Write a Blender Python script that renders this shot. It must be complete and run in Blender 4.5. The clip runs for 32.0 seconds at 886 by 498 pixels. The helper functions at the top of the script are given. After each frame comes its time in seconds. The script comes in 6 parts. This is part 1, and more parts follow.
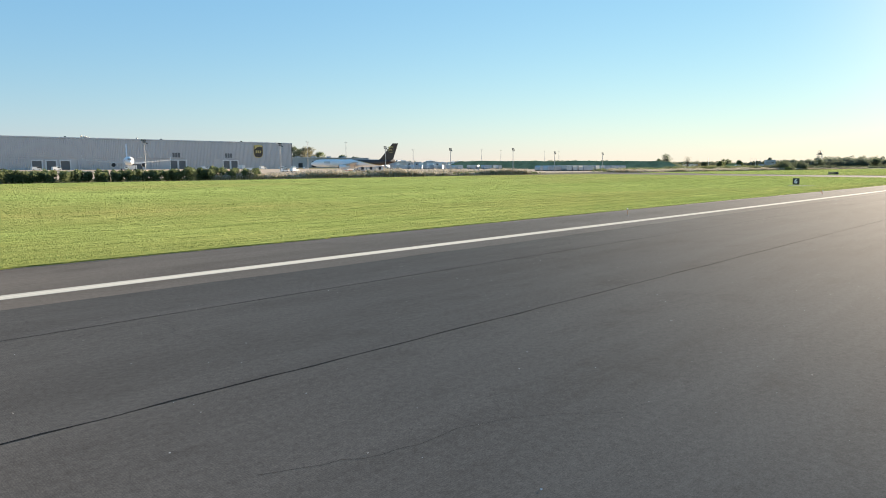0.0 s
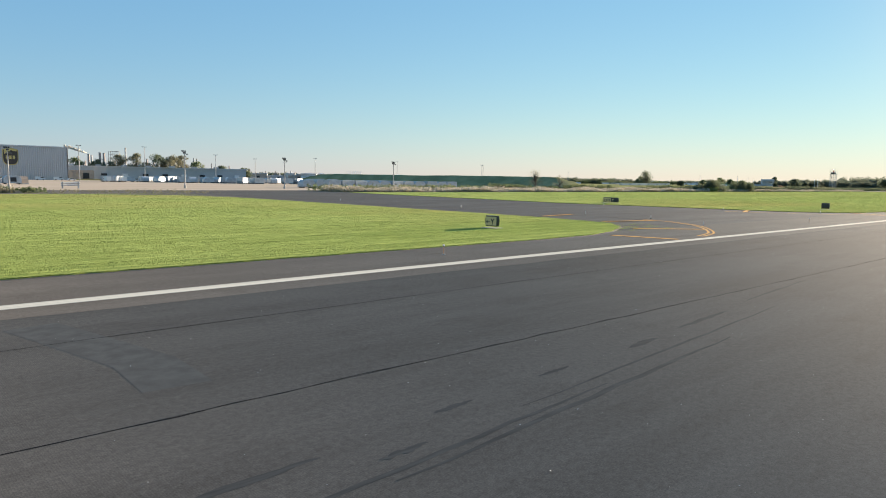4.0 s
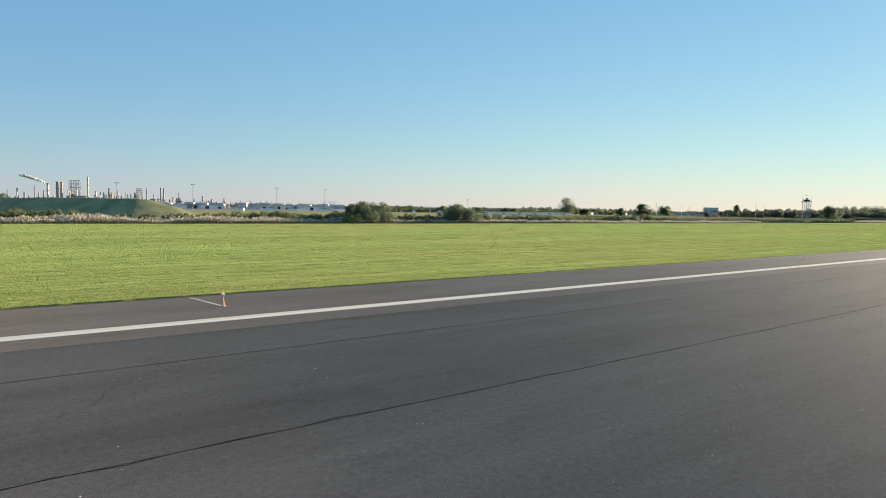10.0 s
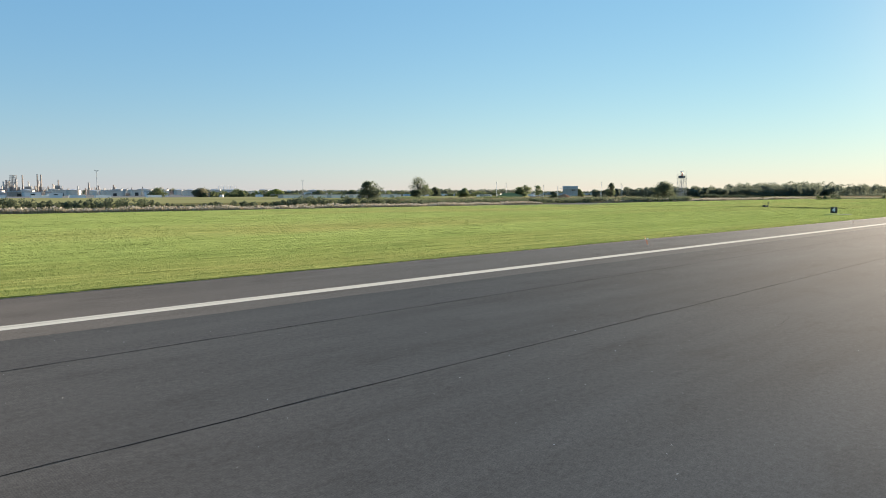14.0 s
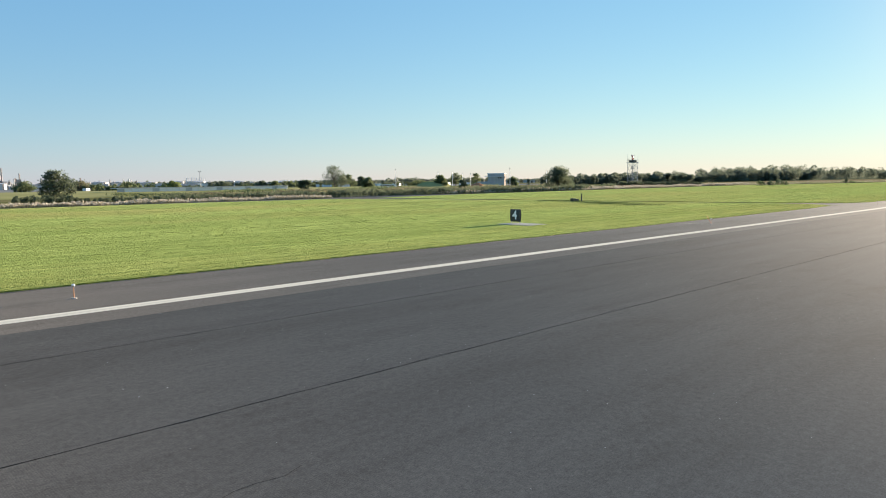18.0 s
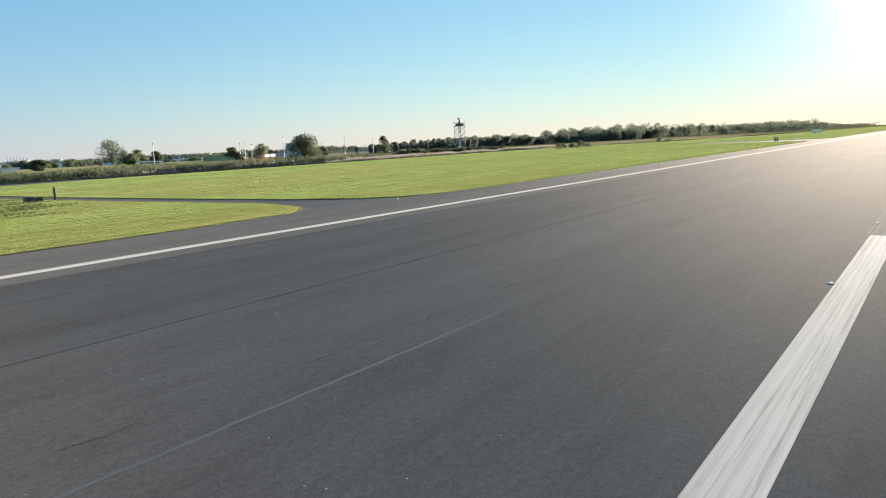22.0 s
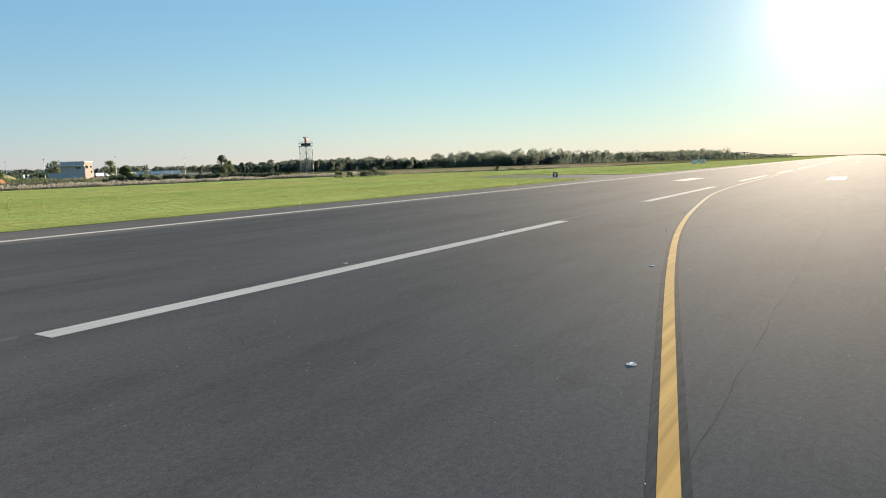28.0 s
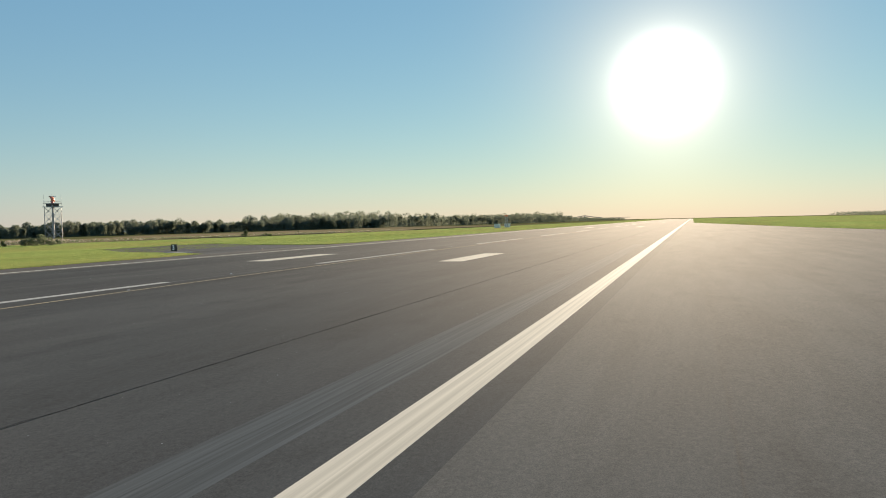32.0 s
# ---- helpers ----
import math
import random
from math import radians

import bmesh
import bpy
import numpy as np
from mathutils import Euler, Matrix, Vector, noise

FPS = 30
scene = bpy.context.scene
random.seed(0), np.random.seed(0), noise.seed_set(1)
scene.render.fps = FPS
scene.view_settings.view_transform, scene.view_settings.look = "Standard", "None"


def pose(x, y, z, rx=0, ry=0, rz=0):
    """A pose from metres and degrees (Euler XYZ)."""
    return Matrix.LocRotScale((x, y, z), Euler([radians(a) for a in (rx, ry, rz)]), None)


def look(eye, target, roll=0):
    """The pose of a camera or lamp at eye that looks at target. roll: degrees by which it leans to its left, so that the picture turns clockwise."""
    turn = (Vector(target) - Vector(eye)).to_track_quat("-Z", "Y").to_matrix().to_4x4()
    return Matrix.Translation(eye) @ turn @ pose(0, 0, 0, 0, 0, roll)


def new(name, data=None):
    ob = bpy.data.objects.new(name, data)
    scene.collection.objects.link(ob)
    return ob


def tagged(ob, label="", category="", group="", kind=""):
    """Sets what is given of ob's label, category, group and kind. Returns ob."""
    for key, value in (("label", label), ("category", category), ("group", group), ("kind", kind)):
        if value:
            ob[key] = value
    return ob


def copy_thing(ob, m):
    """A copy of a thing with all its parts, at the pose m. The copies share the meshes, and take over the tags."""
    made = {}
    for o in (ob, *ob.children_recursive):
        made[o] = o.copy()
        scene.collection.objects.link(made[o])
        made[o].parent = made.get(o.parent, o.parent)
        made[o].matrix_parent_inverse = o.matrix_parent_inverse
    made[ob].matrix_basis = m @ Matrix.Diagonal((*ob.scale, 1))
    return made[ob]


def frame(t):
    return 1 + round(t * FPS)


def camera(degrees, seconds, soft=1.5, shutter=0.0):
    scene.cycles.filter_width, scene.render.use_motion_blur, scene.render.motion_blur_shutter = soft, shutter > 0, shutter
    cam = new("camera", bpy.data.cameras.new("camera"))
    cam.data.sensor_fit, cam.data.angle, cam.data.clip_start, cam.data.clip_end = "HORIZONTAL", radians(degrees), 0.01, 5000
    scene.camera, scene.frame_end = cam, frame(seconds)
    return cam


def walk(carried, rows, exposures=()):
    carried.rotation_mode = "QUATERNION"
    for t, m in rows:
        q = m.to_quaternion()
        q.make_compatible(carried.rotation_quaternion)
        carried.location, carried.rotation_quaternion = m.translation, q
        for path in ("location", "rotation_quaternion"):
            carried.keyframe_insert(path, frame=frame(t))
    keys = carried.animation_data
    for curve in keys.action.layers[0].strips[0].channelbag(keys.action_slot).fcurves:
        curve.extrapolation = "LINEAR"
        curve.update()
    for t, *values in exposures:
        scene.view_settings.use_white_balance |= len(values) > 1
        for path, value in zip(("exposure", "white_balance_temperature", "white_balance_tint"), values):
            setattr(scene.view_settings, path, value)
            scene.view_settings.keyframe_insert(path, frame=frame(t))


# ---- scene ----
cam = camera(66.08, 32.0, soft=1.0)
PATH = [
    (0.0, pose(0.000, 2.720, 3.339, 82.832, -0.100, -46.159)),
    (0.5, pose(19.283, 2.664, 3.339, 81.742, 4.071, -42.908)),
    (1.0, pose(38.404, 2.698, 3.339, 81.556, 3.546, -44.227)),
    (1.5, pose(57.358, 2.671, 3.339, 81.407, 4.083, -43.214)),
    (2.0, pose(76.147, 2.685, 3.339, 80.852, 3.594, -45.071)),
    (2.5, pose(94.738, 2.666, 3.339, 81.830, 1.436, -43.560)),
    (3.0, pose(113.033, 2.660, 3.339, 83.961, -0.375, -42.239)),
    (3.5, pose(130.936, 2.667, 3.339, 81.756, 0.626, -42.452)),
    (4.0, pose(148.439, 2.662, 3.339, 84.122, -0.921, -42.542)),
    (4.5, pose(165.581, 2.665, 3.339, 85.377, -0.350, -45.071)),
    (6.5, pose(230.978, 2.655, 3.339, 81.643, -0.465, -40.893)),
    (7.0, pose(246.566, 2.685, 3.339, 82.526, 0.277, -40.889)),
    (7.5, pose(261.847, 2.666, 3.339, 85.516, 0.920, -41.321)),
    (8.0, pose(276.805, 2.658, 3.339, 84.061, -0.231, -40.361)),
    (8.5, pose(291.433, 2.661, 3.339, 85.685, -0.414, -40.911)),
    (9.0, pose(305.764, 2.572, 3.339, 85.375, 0.209, -39.923)),
    (9.5, pose(319.849, 2.668, 3.339, 87.368, -0.184, -40.267)),
    (10.0, pose(333.726, 2.663, 3.339, 86.674, -0.917, -39.234)),
    (10.5, pose(347.398, 2.663, 3.339, 83.434, -1.827, -39.274)),
    (11.0, pose(360.823, 2.650, 3.339, 84.266, -2.853, -40.741)),
    (11.5, pose(373.941, 2.666, 3.339, 83.182, -2.588, -42.768)),
    (12.0, pose(386.705, 2.657, 3.339, 81.923, -0.455, -43.495)),
    (12.5, pose(399.077, 2.666, 3.339, 84.868, -0.426, -43.288)),
    (13.0, pose(411.042, 2.692, 3.339, 85.495, -0.967, -42.929)),
    (13.5, pose(422.588, 2.666, 3.339, 84.588, -0.313, -42.387)),
    (14.0, pose(433.723, 2.649, 3.339, 85.297, 0.009, -44.122)),
    (14.5, pose(444.463, 2.663, 3.339, 83.310, 0.593, -44.520)),
    (15.0, pose(454.848, 2.698, 3.339, 84.886, -0.046, -44.436)),
    (15.5, pose(464.934, 2.663, 3.339, 83.618, 0.090, -44.912)),
    (17.5, pose(502.579, 2.702, 3.339, 83.745, 0.434, -43.864)),
    (18.0, pose(511.230, 2.549, 3.339, 84.360, 0.747, -43.874)),
    (18.5, pose(519.569, 2.345, 3.339, 83.288, 0.660, -44.778)),
    (19.0, pose(527.614, 2.113, 3.339, 83.742, 0.833, -45.417)),
    (19.5, pose(535.420, 1.886, 3.339, 84.314, 0.934, -47.289)),
    (20.0, pose(543.089, 1.593, 3.339, 82.795, 1.231, -48.764)),
    (20.5, pose(550.705, 1.172, 3.339, 82.730, 1.058, -50.402)),
    (21.0, pose(558.258, 0.634, 3.339, 82.459, 1.630, -51.588)),
    (21.5, pose(565.666, -0.023, 3.339, 82.503, 1.485, -52.910)),
    (22.0, pose(572.793, -0.744, 3.339, 81.317, 2.685, -53.530)),
    (22.5, pose(579.553, -1.481, 3.339, 83.094, 2.306, -54.646)),
    (23.0, pose(586.033, -2.270, 3.339, 81.534, 2.675, -54.304)),
    (23.5, pose(592.361, -3.137, 3.339, 82.117, 1.255, -54.811)),
    (24.0, pose(598.598, -4.059, 3.339, 83.727, -0.175, -53.986)),
    (24.5, pose(604.779, -5.014, 3.339, 82.234, 0.200, -55.088)),
    (26.5, pose(629.493, -9.798, 3.339, 82.768, 0.774, -56.791)),
    (27.0, pose(635.930, -11.282, 3.339, 83.039, 1.110, -56.776)),
    (27.5, pose(642.474, -12.809, 3.339, 83.618, 1.233, -57.615)),
    (28.0, pose(649.011, -14.344, 3.339, 82.859, 1.347, -58.254)),
    (28.5, pose(655.431, -15.856, 3.339, 83.813, 1.267, -59.170)),
    (29.0, pose(661.728, -17.479, 3.339, 85.200, 1.400, -60.283)),
    (29.5, pose(667.933, -19.347, 3.339, 84.912, 1.311, -61.277)),
    (30.0, pose(674.043, -21.387, 3.339, 84.870, 2.015, -63.255)),
    (30.5, pose(680.059, -23.535, 3.339, 85.624, 1.534, -65.970)),
    (31.0, pose(686.016, -25.776, 3.339, 84.504, 1.781, -69.486)),
    (31.5, pose(691.949, -28.091, 3.339, 85.980, 1.603, -70.831)),
    (32.0, pose(697.867, -30.440, 3.339, 87.791, 1.246, -69.872)),
]
walk(cam, PATH, exposures=((0.0, 1.82, 5350, 13), (2.5, 1.80, 5350, 13), (4.0, 1.68, 5350, 13), (7.0, 1.74, 5350, 13), (8.0, 1.66, 5350, 13), (10.0, 1.64, 5350, 13), (11.0, 1.68, 5350, 13), (12.0, 1.82, 5350, 13), (13.0, 1.72, 5350, 13), (14.0, 1.67, 5350, 13), (15.0, 1.74, 5350, 13), (20.0, 1.74, 5300, 13), (23.0, 1.76, 5300, 13), (24.0, 1.72, 5300, 13), (28.0, 1.62, 5350, 13), (30.0, 1.48, 5450, 12), (32.0, 1.38, 5700, 12)))

# ---- world and sun ----
SUN_AZ, SUN_EL = radians(88.0), radians(10.6)
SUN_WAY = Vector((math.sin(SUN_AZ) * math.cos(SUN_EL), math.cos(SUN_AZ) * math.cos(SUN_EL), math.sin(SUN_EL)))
world = bpy.data.worlds.new("sky")
scene.world = world
world.use_nodes = True
wn, wl = world.node_tree.nodes, world.node_tree.links
sky = wn.new("ShaderNodeTexSky")
sky.sky_type = "NISHITA"
sky.sun_disc = False
sky.sun_elevation = SUN_EL
sky.sun_rotation = SUN_AZ
sky.altitude = 0
sky.air_density, sky.dust_density, sky.ozone_density = 1.2, 0.0, 1.0
wn["Background"].inputs["Strength"].default_value = 0.043


def sky_mix(mode, a, b):
    n = wn.new("ShaderNodeMix")
    n.data_type, n.blend_type = "RGBA", mode
    n.inputs[0].default_value = 1.0
    for sock, v in ((n.inputs[6], a), (n.inputs[7], b)):
        if isinstance(v, tuple):
            sock.default_value = (*v, 1)
        else:
            wl.new(v, sock)
    return n.outputs[2]


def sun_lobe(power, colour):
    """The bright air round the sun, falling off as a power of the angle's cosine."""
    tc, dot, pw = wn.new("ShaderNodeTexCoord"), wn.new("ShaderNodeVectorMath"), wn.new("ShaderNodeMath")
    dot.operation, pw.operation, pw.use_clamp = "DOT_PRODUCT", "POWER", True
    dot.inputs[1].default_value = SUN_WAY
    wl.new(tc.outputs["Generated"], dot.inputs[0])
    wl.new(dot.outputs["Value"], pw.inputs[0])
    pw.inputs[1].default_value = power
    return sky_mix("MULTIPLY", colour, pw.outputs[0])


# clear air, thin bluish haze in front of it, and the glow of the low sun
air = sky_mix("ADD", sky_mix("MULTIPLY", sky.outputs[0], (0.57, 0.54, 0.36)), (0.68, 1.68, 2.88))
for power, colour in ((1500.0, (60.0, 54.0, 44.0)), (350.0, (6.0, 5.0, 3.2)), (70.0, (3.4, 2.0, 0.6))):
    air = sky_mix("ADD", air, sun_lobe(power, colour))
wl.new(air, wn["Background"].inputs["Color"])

sun = new("sun", bpy.data.lights.new("sun", "SUN"))
sun.data.energy, sun.data.angle, sun.data.color = 5.0, radians(0.6), (1.0, 0.74, 0.44)
sun.matrix_world = look(SUN_WAY * 100, (0, 0, 0))


# ---- materials ----
def material(name, base, rough=0.8, metal=0.0):
    m = bpy.data.materials.new(name)
    m.use_nodes = True
    b = m.node_tree.nodes["Principled BSDF"]
    b.inputs["Base Color"].default_value = (*base, 1)
    b.inputs["Roughness"].default_value = rough
    b.inputs["Metallic"].default_value = metal
    return m, m.node_tree, b


def noise_mix(nt, cols, scale, stretch=(1, 1, 1), detail=5, lo=0.35, hi=0.65, coord="Object", rough=0.6):
    """A colour that wanders between two colours."""
    tc = nt.nodes.new("ShaderNodeTexCoord")
    mp = nt.nodes.new("ShaderNodeMapping")
    mp.inputs["Scale"].default_value = stretch
    nz = nt.nodes.new("ShaderNodeTexNoise")
    nz.inputs["Scale"].default_value, nz.inputs["Detail"].default_value, nz.inputs["Roughness"].default_value = scale, detail, rough
    rp = nt.nodes.new("ShaderNodeValToRGB")
    rp.color_ramp.elements[0].position, rp.color_ramp.elements[1].position = lo, hi
    rp.color_ramp.elements[0].color, rp.color_ramp.elements[1].color = (*cols[0], 1), (*cols[1], 1)
    nt.links.new(tc.outputs[coord], mp.inputs["Vector"])
    nt.links.new(mp.outputs[0], nz.inputs["Vector"])
    nt.links.new(nz.outputs["Fac"], rp.inputs["Fac"])
    return rp.outputs["Color"], nz.outputs["Fac"]


def mix(nt, a, b, fac, mode="MIX"):
    n = nt.nodes.new("ShaderNodeMix")
    n.data_type, n.blend_type = "RGBA", mode
    for sock, v in ((n.inputs[6], a), (n.inputs[7], b), (n.inputs[0], fac)):
        if hasattr(v, "node"):
            nt.links.new(v, sock)
        else:
            sock.default_value = v if not isinstance(v, tuple) else (*v, 1)
    return n.outputs[2]


def bump(nt, b, height, strength, dist):
    n = nt.nodes.new("ShaderNodeBump")
    n.inputs["Strength"].default_value, n.inputs["Distance"].default_value = strength, dist
    nt.links.new(height, n.inputs["Height"])
    nt.links.new(n.outputs[0], b.inputs["Normal"])


def asphalt(name, c0, c1, rough=0.95, grooves=True):
    m, nt, b = material(name, c0, rough)
    broad, _ = noise_mix(nt, (c0, c1), 0.16, (0.25, 1, 1), 4, 0.3, 0.7)
    grain, fac = noise_mix(nt, ((0.46, 0.46, 0.46), (1.50, 1.49, 1.47)), 34.0, (1, 1, 1), 8, 0.3, 0.7, rough=0.9)
    dark, _ = noise_mix(nt, ((1.05, 1.05, 1.05), (0.74, 0.735, 0.735)), 0.35, (0.12, 1, 1), 8, 0.42, 0.78, rough=0.7)
    coarse, _ = noise_mix(nt, ((0.82, 0.82, 0.82), (1.18, 1.18, 1.17)), 9.0, (1, 1, 1), 6, 0.35, 0.65, rough=0.8)
    blot, _ = noise_mix(nt, ((1.0, 1.0, 1.0), (0.80, 0.80, 0.80)), 0.55, (0.6, 1, 1), 8, 0.52, 0.72, rough=0.75)
    col = mix(nt, mix(nt, mix(nt, mix(nt, broad, coarse, 1.0, "MULTIPLY"), grain, 1.0, "MULTIPLY"), dark, 1.0, "MULTIPLY"), blot, 1.0, "MULTIPLY")
    if grooves:
        tc = nt.nodes.new("ShaderNodeTexCoord")
        wv = nt.nodes.new("ShaderNodeTexWave")
        wv.bands_direction = "X"
        wv.inputs["Scale"].default_value, wv.inputs["Distortion"].default_value = 10.5, 0.3
        nt.links.new(tc.outputs["Object"], wv.inputs["Vector"])
        rp = nt.nodes.new("ShaderNodeValToRGB")
        rp.color_ramp.elements[0].color, rp.color_ramp.elements[1].color = (0.93, 0.93, 0.93, 1), (1.03, 1.03, 1.03, 1)
        nt.links.new(wv.outputs["Fac"], rp.inputs["Fac"])
        col = mix(nt, col, rp.outputs["Color"], 1.0, "MULTIPLY")
    # the far stretch is slightly lighter, veiling glare put into the asphalt colour
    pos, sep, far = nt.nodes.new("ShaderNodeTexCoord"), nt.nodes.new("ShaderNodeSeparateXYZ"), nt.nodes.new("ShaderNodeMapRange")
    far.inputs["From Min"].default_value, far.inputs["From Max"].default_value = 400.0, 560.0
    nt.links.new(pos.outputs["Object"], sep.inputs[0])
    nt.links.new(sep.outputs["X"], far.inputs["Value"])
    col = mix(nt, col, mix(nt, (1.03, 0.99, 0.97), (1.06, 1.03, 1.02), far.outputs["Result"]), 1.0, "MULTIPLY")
    nt.links.new(col, b.inputs["Base Color"])
    b.inputs["Specular IOR Level"].default_value, b.inputs["Diffuse Roughness"].default_value = 0.02, 0.7
    bump(nt, b, fac, 0.18, 0.004)
    return m


def two_tone(name, c0, c1, scale, rough=0.8, metal=0.0, stretch=(1, 1, 1), bmp=0.0, lo=0.35, hi=0.65, detail=5):
    m, nt, b = material(name, c0, rough, metal)
    col, fac = noise_mix(nt, (c0, c1), scale, stretch, detail, lo, hi)
    nt.links.new(col, b.inputs["Base Color"])
    if rough >= 0.9:
        b.inputs["Specular IOR Level"].default_value = 0.0
    if bmp:
        bump(nt, b, fac, 0.6, bmp)
    return m


def varied(name, c0, c1, rough=0.7, translucent=0.0, fine=None):
    """Leaves and blades: every island has its own shade."""
    m, nt, b = material(name, c0, rough)
    geo = nt.nodes.new("ShaderNodeNewGeometry")
    col = mix(nt, c0, c1, geo.outputs["Random Per Island"])
    big, _ = noise_mix(nt, ((0.85, 0.86, 0.82), (1.18, 1.15, 1.1)), 0.06, (1, 1, 1), 4)
    nt.links.new(mix(nt, col, big, 1.0, "MULTIPLY"), b.inputs["Base Color"])
    b.inputs["Specular IOR Level"].default_value = 0.2
    if translucent:
        t = nt.nodes.new("ShaderNodeBsdfTranslucent")
        nt.links.new(col, t.inputs["Color"])
        s = nt.nodes.new("ShaderNodeMixShader")
        s.inputs[0].default_value = translucent
        nt.links.new(b.outputs[0], s.inputs[1])
        nt.links.new(t.outputs[0], s.inputs[2])
        nt.links.new(s.outputs[0], nt.nodes["Material Output"].inputs["Surface"])
    return m


def paint(name, c, worn, amount=0.55):
    m, nt, b = material(name, c, 0.9)
    wear, fac = noise_mix(nt, (c, worn), 3.0, (0.06, 4.0, 1), 8, amount, amount + 0.25, rough=0.75)
    streak, _ = noise_mix(nt, ((0.74, 0.74, 0.73), (1.06, 1.06, 1.06)), 1.4, (0.03, 5, 1), 6)
    nt.links.new(mix(nt, wear, streak, 1.0, "MULTIPLY"), b.inputs["Base Color"])
    b.inputs["Specular IOR Level"].default_value = 0.02
    bump(nt, b, fac, 0.3, 0.004)
    return m


def mown_grass():
    m, nt, b = material("mown_grass", (0.25, 0.31, 0.06), 0.95)
    broad, f1 = noise_mix(nt, ((0.262, 0.325, 0.09), (0.36, 0.415, 0.13)), 0.10, (0.12, 1.0, 1), 6, 0.35, 0.68)
    rows, f3 = noise_mix(nt, ((0.66, 0.72, 0.62), (1.14, 1.11, 1.1)), 2.0, (0.045, 1.0, 1), 8, 0.36, 0.60, rough=0.75)
    # short dark dashes paint the shade of grass clumps into the colour
    dash, f5 = noise_mix(nt, ((1.0, 1.0, 1.0), (0.52, 0.58, 0.50)), 2.6, (0.22, 1.5, 1), 6, 0.60, 0.70, rough=0.7)
    patch, f4 = noise_mix(nt, ((0.78, 0.82, 0.72), (1.12, 1.1, 1.1)), 0.6, (0.35, 1.0, 1), 8, 0.34, 0.60, rough=0.85)
    fine, f2 = noise_mix(nt, ((0.46, 0.52, 0.44), (1.40, 1.34, 1.26)), 6.0, (0.8, 1.1, 1), 10, 0.34, 0.66, rough=0.9)
    brown, _ = noise_mix(nt, ((0, 0, 0), (1, 1, 1)), 0.022, (0.4, 1.3, 1), 6, 0.46, 0.66)
    straw, _ = noise_mix(nt, ((0, 0, 0), (1, 1, 1)), 2.2, (0.6, 1.0, 1), 8, 0.58, 0.72, rough=0.85)
    col = mix(nt, broad, (0.37, 0.27, 0.11), mix(nt, (0, 0, 0), (0.5, 0.5, 0.5), brown))
    col = mix(nt, col, (0.44, 0.39, 0.16), mix(nt, (0, 0, 0), (0.6, 0.6, 0.6), straw))
    col = mix(nt, mix(nt, mix(nt, col, rows, 1.0, "MULTIPLY"), patch, 1.0, "MULTIPLY"), dash, 1.0, "MULTIPLY")
    nt.links.new(mix(nt, col, fine, 1.0, "MULTIPLY"), b.inputs["Base Color"])
    b.inputs["Specular IOR Level"].default_value = 0.0
    b.inputs["Sheen Weight"].default_value, b.inputs["Sheen Roughness"].default_value = 0.05, 0.5
    b.inputs["Sheen Tint"].default_value = (0.85, 0.95, 0.5, 1)
    bump(nt, b, f2, 0.9, 0.09)
    return m


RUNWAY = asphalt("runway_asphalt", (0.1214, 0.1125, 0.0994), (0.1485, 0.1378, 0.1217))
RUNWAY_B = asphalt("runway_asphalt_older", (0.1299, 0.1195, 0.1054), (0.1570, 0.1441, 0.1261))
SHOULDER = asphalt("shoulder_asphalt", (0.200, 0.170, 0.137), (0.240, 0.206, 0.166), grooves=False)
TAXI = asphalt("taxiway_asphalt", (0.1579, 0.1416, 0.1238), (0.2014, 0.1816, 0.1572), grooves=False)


def pavement_film(m, rough=0.95):
    """Gives a mark on the pavement the asphalt's own dull gloss."""
    b = m.node_tree.nodes["Principled BSDF"]
    b.inputs["Specular IOR Level"].default_value, b.inputs["Roughness"].default_value = 0.02, rough
    b.inputs["Diffuse Roughness"].default_value = 0.7
    return m


SEAL = pavement_film(material("joint_sealant", (0.026, 0.025, 0.025))[0])
CRACK = pavement_film(material("crack", (0.038, 0.035, 0.033))[0])
RUBBER = pavement_film(two_tone("tyre_rubber_marks", (0.072, 0.068, 0.062), (0.112, 0.105, 0.094), 2.5, 0.95, 0, (0.5, 4, 1)))
STAIN = pavement_film(two_tone("asphalt_stain", (0.112, 0.104, 0.092), (0.142, 0.132, 0.117), 2.5, 1.0, 0, (1, 1, 1), 0, 0.38, 0.62, 8))
SOIL_SHADE, _, _b = material("soil_and_shade", (0.035, 0.032, 0.022), 0.95)
WHITE_PAINT = paint("white_paint", (0.70, 0.64, 0.52), (0.43, 0.39, 0.32), 0.6)
WHITE_WORN = paint("worn_white_paint", (0.54, 0.52, 0.47), (0.18, 0.17, 0.155), 0.5)
YELLOW = paint("yellow_paint", (0.52, 0.335, 0.10), (0.28, 0.20, 0.09))
GHOST = pavement_film(paint("paint_ghost", (0.225, 0.208, 0.182), (0.145, 0.136, 0.120), 0.42))
FAINT = pavement_film(paint("faint_paint", (0.30, 0.25, 0.17), (0.125, 0.117, 0.10), 0.45))
APRON = two_tone("apron_concrete", (0.50, 0.40, 0.29), (0.58, 0.47, 0.35), 0.05, 0.95, 0, (0.3, 1, 1))
CONCRETE = two_tone("concrete", (0.36, 0.35, 0.32), (0.46, 0.44, 0.41), 1.5, 0.9)
GRASS = mown_grass()
ROUGH = two_tone("rough_ground", (0.10, 0.11, 0.035), (0.20, 0.17, 0.08), 0.05, 0.95, 0, (0.5, 1, 1), 0.2)
DIRT = two_tone("dirt", (0.20, 0.15, 0.10), (0.13, 0.115, 0.08), 0.3, 0.95, 0, (0.3, 1, 1), 0.1)
